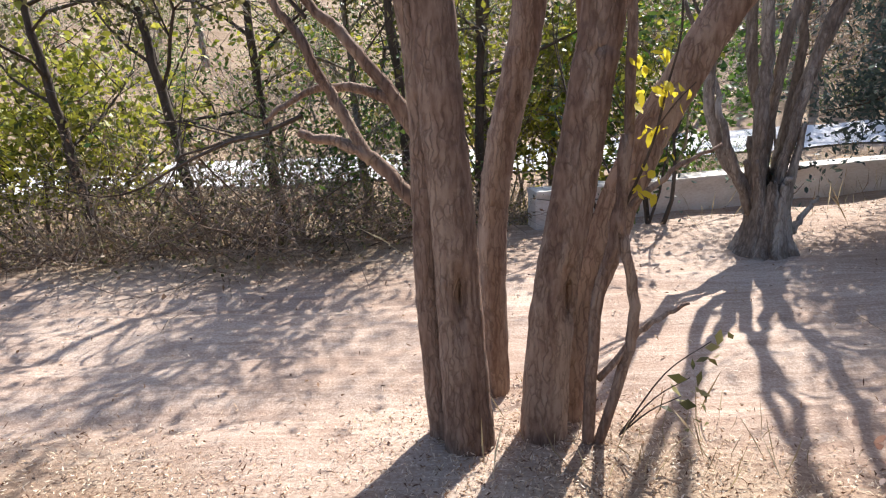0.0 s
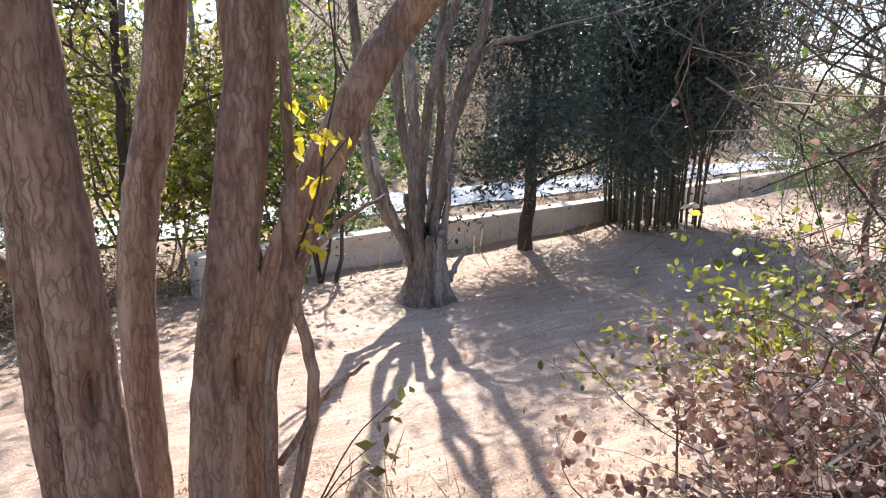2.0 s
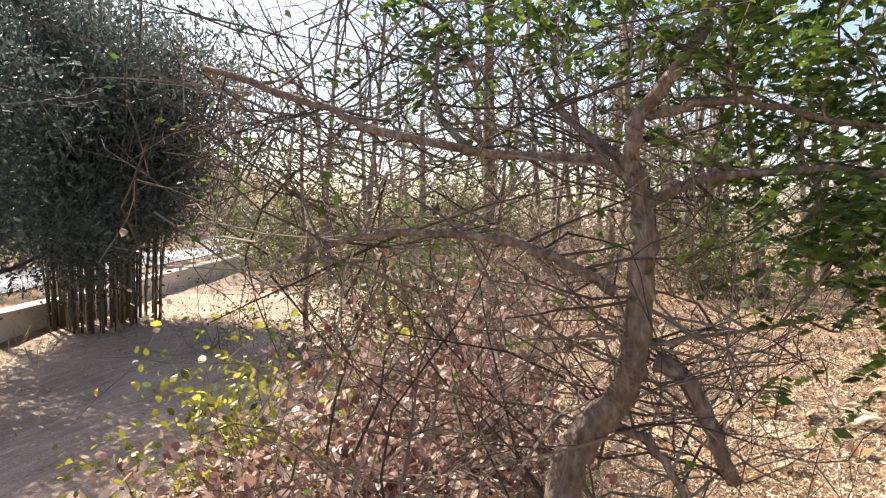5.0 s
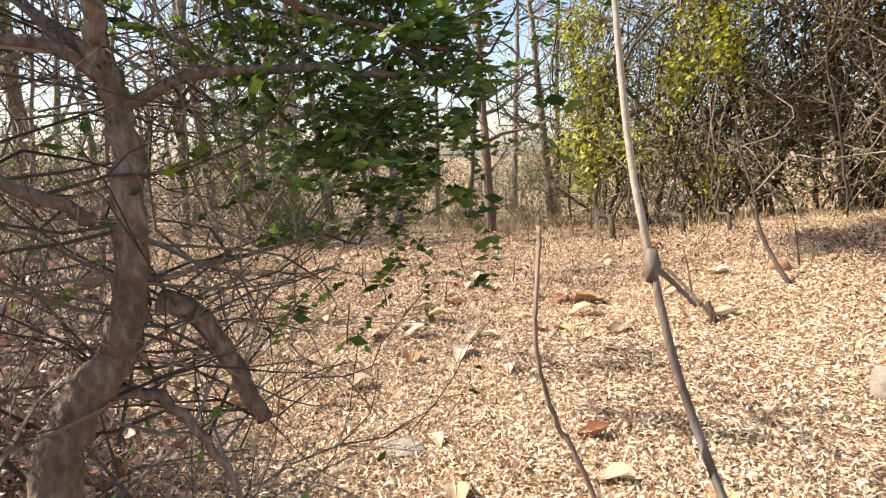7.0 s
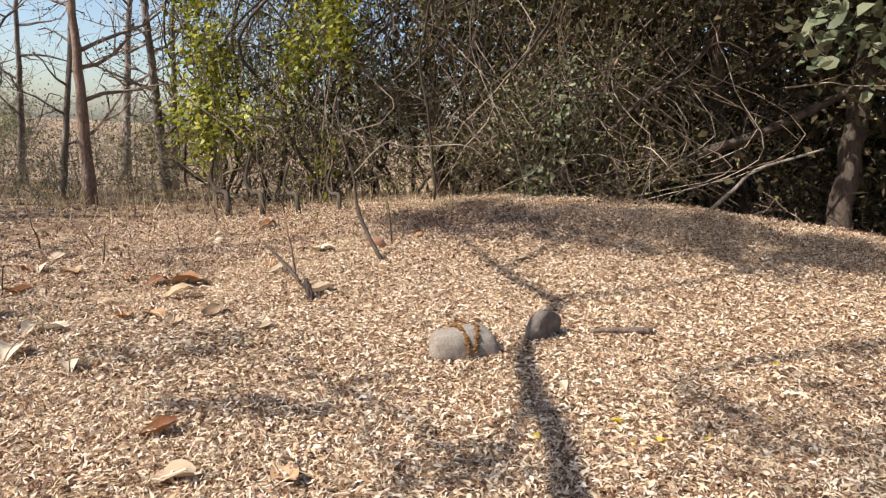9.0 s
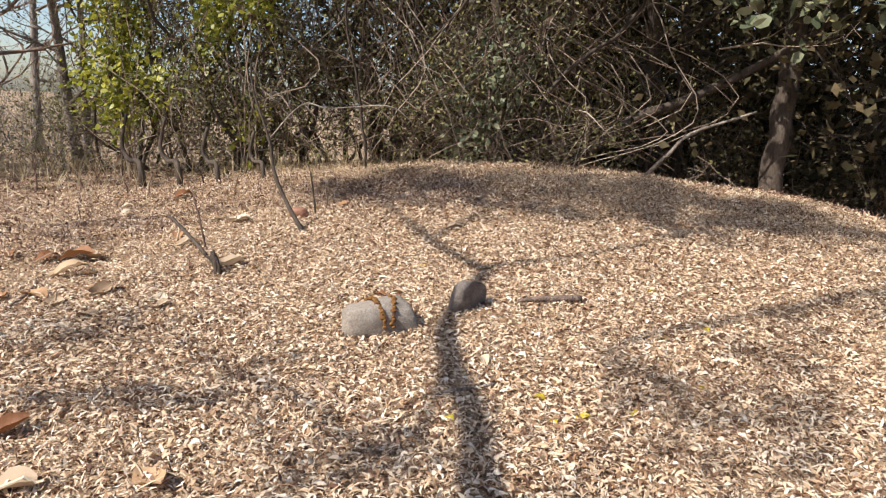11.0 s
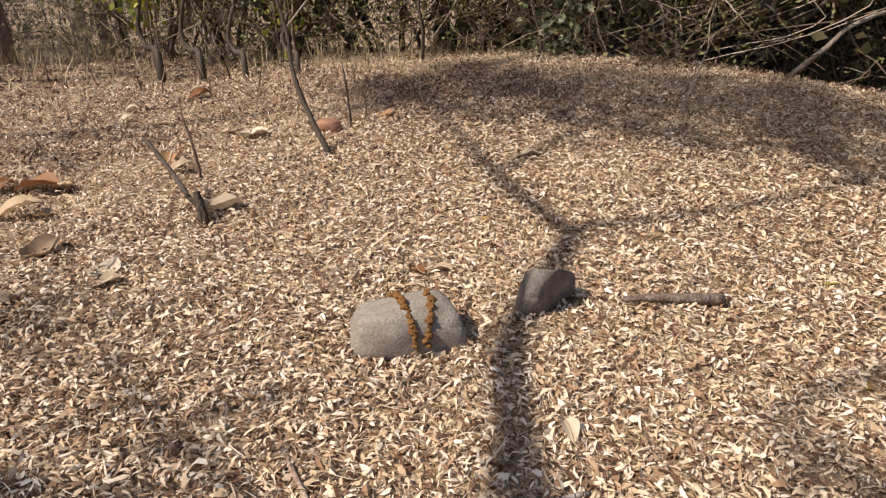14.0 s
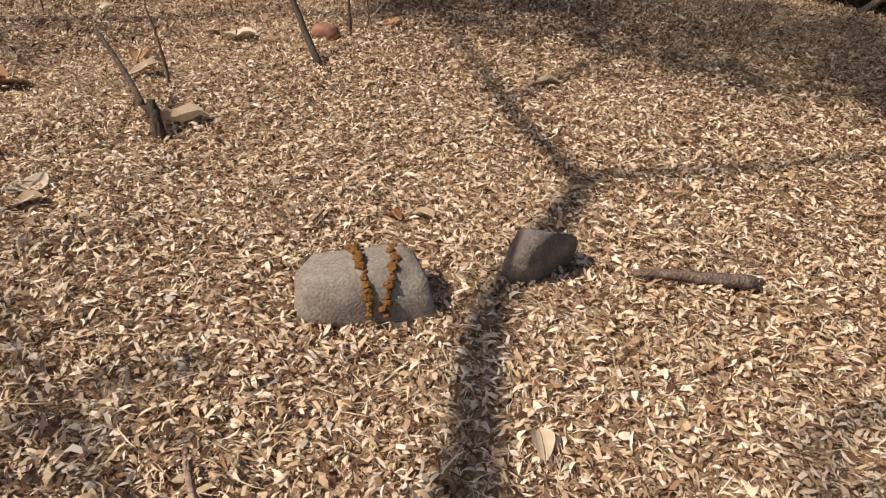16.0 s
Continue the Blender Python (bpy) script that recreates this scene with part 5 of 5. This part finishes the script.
boulder("stone", (2.215, -3.775, hz(2.215, -3.775) + 0.08), (0.14, 0.11, 0.155), (18, -20, AX + 20), stone_dark, "dark broken stone with a split face lying in litter", [(0.6, 0.5, 0.7, 0.55), (-0.7, 0.6, 0.4, 0.6), (0, 0, -1, 0.6), (0.2, -0.9, 0.2, 0.6)], 8.4)
boulder("stone", (3.15, -0.52, hz(3.15, -0.52) + 0.005), (0.13, 0.10, 0.04), (0, 0, 30), stone_mat, "flat pale stone half sunk in dry litter", [(0, 0, 1, 0.6)], 5.0, 2)
boulder("stone", (4.8, -4.9, hz(4.8, -4.9) + 0.03), (0.10, 0.08, 0.07), (0, 0, 10), material("brick_red_stone", [(0.3, (0.20, 0.09, 0.055)), (0.7, (0.38, 0.20, 0.13))], 12, 0.9, 0.5), "reddish lump of earth in shaded litter", [(0, 0, 1, 0.7)], 2.0, 2)


def on_ground(pts, lift=0.01):
    return [(x, y, hz(x, y) + lift) for x, y in pts]


bent_stick("stick", on_ground([(1.93, -3.95), (1.84, -4.02), (1.72, -4.11), (1.61, -4.21)], 0.04), 0.013, 0.026, bark_thorn, "thick short dead stick lying on the litter", sides=9)
bent_stick("stick", on_ground([(2.35, -2.55), (2.1, -2.45), (1.85, -2.38), (1.7, -2.3)], 0.02), 0.009, 0.006, bark_brown, "thin dead stick lying on the litter")
bent_stick("stick", on_ground([(1.78, -2.76), (1.68, -2.86), (1.58, -3.0)], 0.02), 0.011, 0.008, bark_grey, "short dead stick half buried in litter")
bent_stick("stick", on_ground([(2.95, -3.35), (3.1, -3.75), (3.0, -3.95)], 0.02), 0.007, 0.004, bark_brown, "bent thin dead twig on the litter")
bent_stick("stick", on_ground([(4.4, -2.1), (4.75, -2.4), (5.1, -2.6)], 0.02), 0.012, 0.007, bark_brown, "dry brown branch among large fallen leaves")
g = Geo()
b0 = np.array([4.06, -3.35, hz(4.06, -3.35)])
limb(g, [b0 - (0, 0, 0.03), b0 + (0.01, 0, 0.05), b0 + (0.05, 0, 0.14), b0 + (0.06, 0, 0.17)], 0.036, 0.016, 4, 9, 0.25)
limb(g, [b0 - (0.02, 0, 0.02), b0 + (-0.03, 0.01, 0.06), b0 + (-0.02, 0.02, 0.11)], 0.02, 0.006, 4, 7, 0.2)
limb(g, [b0 + (0.1, 0.02, 0.13), b0 + (0.28, 0.0, 0.22), b0 + (0.5, 0, 0.34), b0 + (0.57, 0, 0.36)], 0.015, 0.010, 4, 8, 0.1)
limb(g, [b0 + (0.03, 0, 0.08), b0 + (0.1, 0.02, 0.13)], 0.013, 0.012, 4, 7)
solid("stump", g, bark_dark, "splintered small stump with a leaning dead shoot", "stump", at=b0, shade=True)
s0 = np.array([4.32, -4.5, hz(4.32, -4.5)])
bent_stick("sapling", [s0 - (0, 0, 0.03), s0 + (0.24, 0, 0.25), s0 + (0.4, 0, 0.52), s0 + (0.46, 0, 0.8), s0 + (0.6, 0.05, 1.2), s0 + (0.7, 0, 1.5)], 0.022, 0.007, bark_dark, "leaning dead sapling with a pale upper stem", "sapling", 8)
bent_stick("twig", [s0 + (0.46, 0, 0.8), s0 + (0.25, -0.2, 1.12), s0 + (0.0, -0.3, 1.1), s0 + (-0.5, -0.5, 1.15), s0 + (-0.7, -0.6, 1.02)], 0.006, 0.004, twig_pale, "pale arching vine twig hanging from a sapling", "twig")
bent_stick("grass_stalk", [(2.68, -6.5, hz(2.68, -6.5)), (2.62, -6.5, hz(2.68, -6.5) + 0.3), (2.55, -6.5, hz(2.68, -6.5) + 0.62)], 0.006, 0.003, twig_pale, "single dry upright grass stalk on the mound", "grass stalk")


def big_leaf(x, y, size, mat, label, group):
    """A large curled dry leaf with a midrib."""
    rows, n = [], 7
    turn, curl, tilt = RNG.uniform(0, 6.28), RNG.uniform(0.15, 0.5), RNG.uniform(-0.15, 0.35)
    for i in range(n):
        u = i / (n - 1)
        w = 0.34 * math.sin(math.pi * min(1, 0.06 + u * 0.93)) ** 0.8
        for v in (-1, -0.5, 0, 0.5, 1):
            rows.append(((u - 0.5) * 1.0, v * w * (1 - 0.3 * curl * abs(v)), curl * (abs(v) ** 1.6) * w * 1.3 + 0.10 * math.sin(u * 5 + turn) + tilt * u * 0.5 + 0.03 * RNG.normal()))
    v = np.array(rows) * size
    v[:, 2] -= v[:, 2].min()
    c, s = math.cos(turn), math.sin(turn)
    v = np.stack([v[:, 0] * c - v[:, 1] * s, v[:, 0] * s + v[:, 1] * c, v[:, 2]], 1)
    f = [(i * 5 + j, i * 5 + j + 1, i * 5 + j + 6, i * 5 + j + 5) for i in range(n - 1) for j in range(4)]
    g = Geo()
    at = np.array([x, y, hz(x, y) + 0.006])
    g.add(v + at, f)
    mid = np.array([v[i * 5 + 2] for i in range(n)])
    ob = solid("dry_leaf", g, mat, label, "leaf", group, at=at, shade=True)
    rib = Geo()
    rib.tube(np.vstack([mid[0] * 1.25, mid]) + at + (0, 0, 0.001), 0.006 * size / 0.2, 4)
    part("midrib", rib, leaf_tan, ob)
    return ob


for x, y, s, m in ((3.86, -2.72, 0.20, 0), (3.75, -2.66, 0.15, 0), (4.96, -2.76, 0.26, 1), (4.85, -2.85, 0.18, 1), (2.44, -1.23, 0.20, 0), (2.14, -1.55, 0.16, 1), (2.62, -0.59, 0.18, 0), (3.19, -0.7, 0.16, 0), (3.20, -5.2, 0.15, 0), (2.81, -3.66, 0.10, 1), (2.73, -3.74, 0.11, 0), (2.60, -4.07, 0.07, 0), (1.75, -3.18, 0.10, 0), (4.07, -0.54, 0.18, 0), (3.9, -2.3, 0.15, 0), (5.4, -0.25, 0.2, 0), (4.4, -1.0, 0.2, 1), (4.9, -1.2, 0.22, 0), (5.3, -1.5, 0.24, 1), (5.0, -0.7, 0.18, 0), (5.8, -1.9, 0.22, 1), (5.32, -2.98, 0.30, 1), (5.22, -3.1, 0.2, 1), (5.45, -2.85, 0.2, 1), (4.67, -1.69, 0.2, 0), (2.84, -1.41, 0.17, 1), (4.8, -5.2, 0.16, 1), (4.6, -5.35, 0.14, 1)):
    big_leaf(x, y, s, leaf_rust if m else leaf_tan, "large curled rust-brown dry leaf on the litter" if m else "large curled tan dry leaf on the litter", "large dry leaves")
for i in range(90):
    x, y = RNG.uniform(3.9, 10.5), RNG.uniform(-5.0, 0.6)
    big_leaf(x, y, RNG.uniform(0.09, 0.24), leaf_rust if i % 3 == 0 else leaf_tan, "large curled rust-brown dry leaf on the litter" if i % 3 == 0 else "large curled tan dry leaf on the litter", "large dry leaves")


for i in range(22):
    x, y = RNG.uniform(4.6, 9.5), RNG.uniform(-6.0, -0.6)
    z, k = hz(x, y), RNG.uniform(0.16, 0.5)
    dx, dy = RNG.normal(size=2) * 0.35 * k
    bent_stick("dead_shoot", [(x, y, z - 0.02), (x + 0.4 * dx, y + 0.3 * dy, z + 0.4 * k), (x + 0.5 * dx, y + 0.9 * dy, z + 0.75 * k), (x + dx, y + dy, z + k)], RNG.uniform(0.006, 0.013), 0.004, bark_dark if i % 2 else bark_brown, "short dead shoot standing in the litter", "shoot", 6)
for x, y, k in ((7.5, -5.5, 1.0), (7.0, -5.7, 0.8), (8.0, -5.3, 1.1), (6.5, -6.0, 0.7)):
    z = hz(x, y)
    bent_stick("crooked_stump", [(x, y, z - 0.05), (x + 0.03, y, z + 0.16 * k), (x + 0.16 * k, y - 0.05, z + 0.30 * k), (x + 0.42 * k, y - 0.1, z + 0.30 * k), (x + 0.55 * k, y - 0.1, z + 0.48 * k), (x + 0.5 * k, y - 0.15, z + 0.85 * k)], 0.045 * k, 0.02, bark_dark, "crooked dark stump bending up from the litter", "stump", 8)
for x, y in ((1.22, -2.86), (1.12, -2.95), (0.93, -3.12), (1.36, -3.02), (0.86, -4.3), (1.05, -4.05), (0.75, -3.6), (1.6, -2.6), (2.9, -4.3), (1.3, -4.7)):
    big_leaf(x, y, RNG.uniform(0.045, 0.07), leaf_yellow, "small fresh yellow-green leaf fallen on the litter", "yellow fallen leaves")


def scatter_litter():
    def field(k, x0, x1, y0, y1, size, name, keep=None, mat=litter_mat, label="thick litter of small dry tan leaves over the ground", curled=False):
        x, y = RNG.uniform(x0, x1, k), RNG.uniform(y0, y1, k)
        if keep is not None:
            ok = keep(x, y)
            x, y = x[ok], y[ok]
        g = Geo()
        p = np.stack([x, y, height(x, y) + 0.003 + 0.022 * RNG.random(len(x)) ** 1.5], 1)
        a, b = int(0.62 * len(p)), int(0.84 * len(p))
        if curled:
            g.curls(p[:a], size * 1.1, 0.20, 0.55, 0.20, 0.24)
            g.curls(p[a:b], size * 0.8, 0.40, 0.60, 0.10, 0.18)
            g.curls(p[b:], size * 2.0, 0.035, 0.85, 0.16, 0.10)
        else:
            g.leaves(p[:a], size * 1.1, 0.21, 0.5, 0.22)
            g.leaves(p[a:b], size * 0.8, 0.40, 0.45, 0.30)
            g.leaves(p[b:], size * 1.8, 0.045, 0.75, 0.10)
        solid(name, g, mat, label, "leaf litter", kind="stuff", at=(0, 0, 0))
    field(215000, -0.9, 4.6, -6.2, -1.6, 0.038, "leaf_litter", curled=True)
    field(100000, -1.6, 8.5, -9.0, 1.4, 0.045, "leaf_litter", lambda x, y: ~((x > -0.9) & (x < 4.6) & (y > -6.2) & (y < -1.6)))
    field(62000, -0.9, 4.6, -8.4, -6.2, 0.042, "leaf_litter")
    field(60000, 4.6, 8.0, -6.5, 0.2, 0.042, "leaf_litter")
    field(50000, 0.9, 4.6, -1.6, 0.9, 0.040, "leaf_litter")
    field(7000, -0.5, 1.3, 1.9, 3.0, 0.024, "leaf_litter", lambda x, y: np.hypot(x - 0.35, y - 2.4) < 0.75 * RNG.random(len(x)) + 0.15)
    field(40000, -2.5, 3.6, 0.8, 3.0, 0.025, "leaf_litter", lambda x, y: RNG.random(len(x)) < smooth(2.9, 1.7, y + 0.3 * lumps(x, y, 2.0)))
    field(4200, -0.9, 6.5, -6.2, 0.6, 0.052, "leaf_litter", None, litter_dark, "scattered darker brown broken leaves among pale litter")
    field(26000, 2.6, 6.6, -7.6, -4.9, 0.055, "leaf_litter", lambda x, y: RNG.random(len(x)) < 1.2 * np.exp(-(((x - 4.4) / 1.1) ** 2 + ((y + 6.1) / 0.7) ** 2)), litter_dark, "heap of brown fallen leaves on the mound")
    field(22000, 5.5, 11, -6.5, 0.5, 0.065, "leaf_litter", None, litter_dark, "brown leaf litter at the clearing's edge")
    field(26000, -4, 9, -15, -8.6, 0.075, "leaf_litter", None, litter_dark, "brown leaf litter under the wood")
    field(9000, -5, 8, 2.6, 6.5, 0.035, "leaf_litter", lambda x, y: RNG.random(len(x)) < 0.3 + 0.7 * smooth(4.2, 5.0, y))
    field(16000, 8, 16, -8, 3, 0.07, "leaf_litter")
    field(14000, -4, 8, -15, -8, 0.06, "leaf_litter")


scatter_litter()
bent_stick("log", [(-1.45, 1.75, 0.16), (-1.2, 1.62, 0.10), (-0.95, 1.5, 0.05)], 0.05, 0.035, bark_brown, "short broken log lying in litter by the track", "log", 9)


def scatter_grass():
    g = Geo()
    for cx, cy, r, k, h in ((-3.0, 6.6, 1.6, 500, 0.5), (0.2, 7.6, 1.5, 400, 0.3), (4.0, 8.0, 3.0, 1000, 0.3), (9.0, 9.8, 3.0, 700, 0.3), (2.3, 1.4, 0.8, 250, 0.2), (11.5, -5, 3.5, 900, 0.35), (6.5, -6.8, 1.6, 260, 0.3), (0.8, 2.3, 0.5, 60, 0.2)):
        x, y = cx + RNG.normal(size=k) * r * 0.6, cy + RNG.normal(size=k) * r * 0.35
        p = np.stack([x, y, height(x, y)], 1)
        g.leaves(p, h, 0.03, -0.2, 0.1, np.array([0, 0, 1.2]))
    solid("dry_grass", g, grass_dry, "tufts of straw-coloured dry grass", "grass", kind="stuff", at=(0, 0, 0))


scatter_grass()
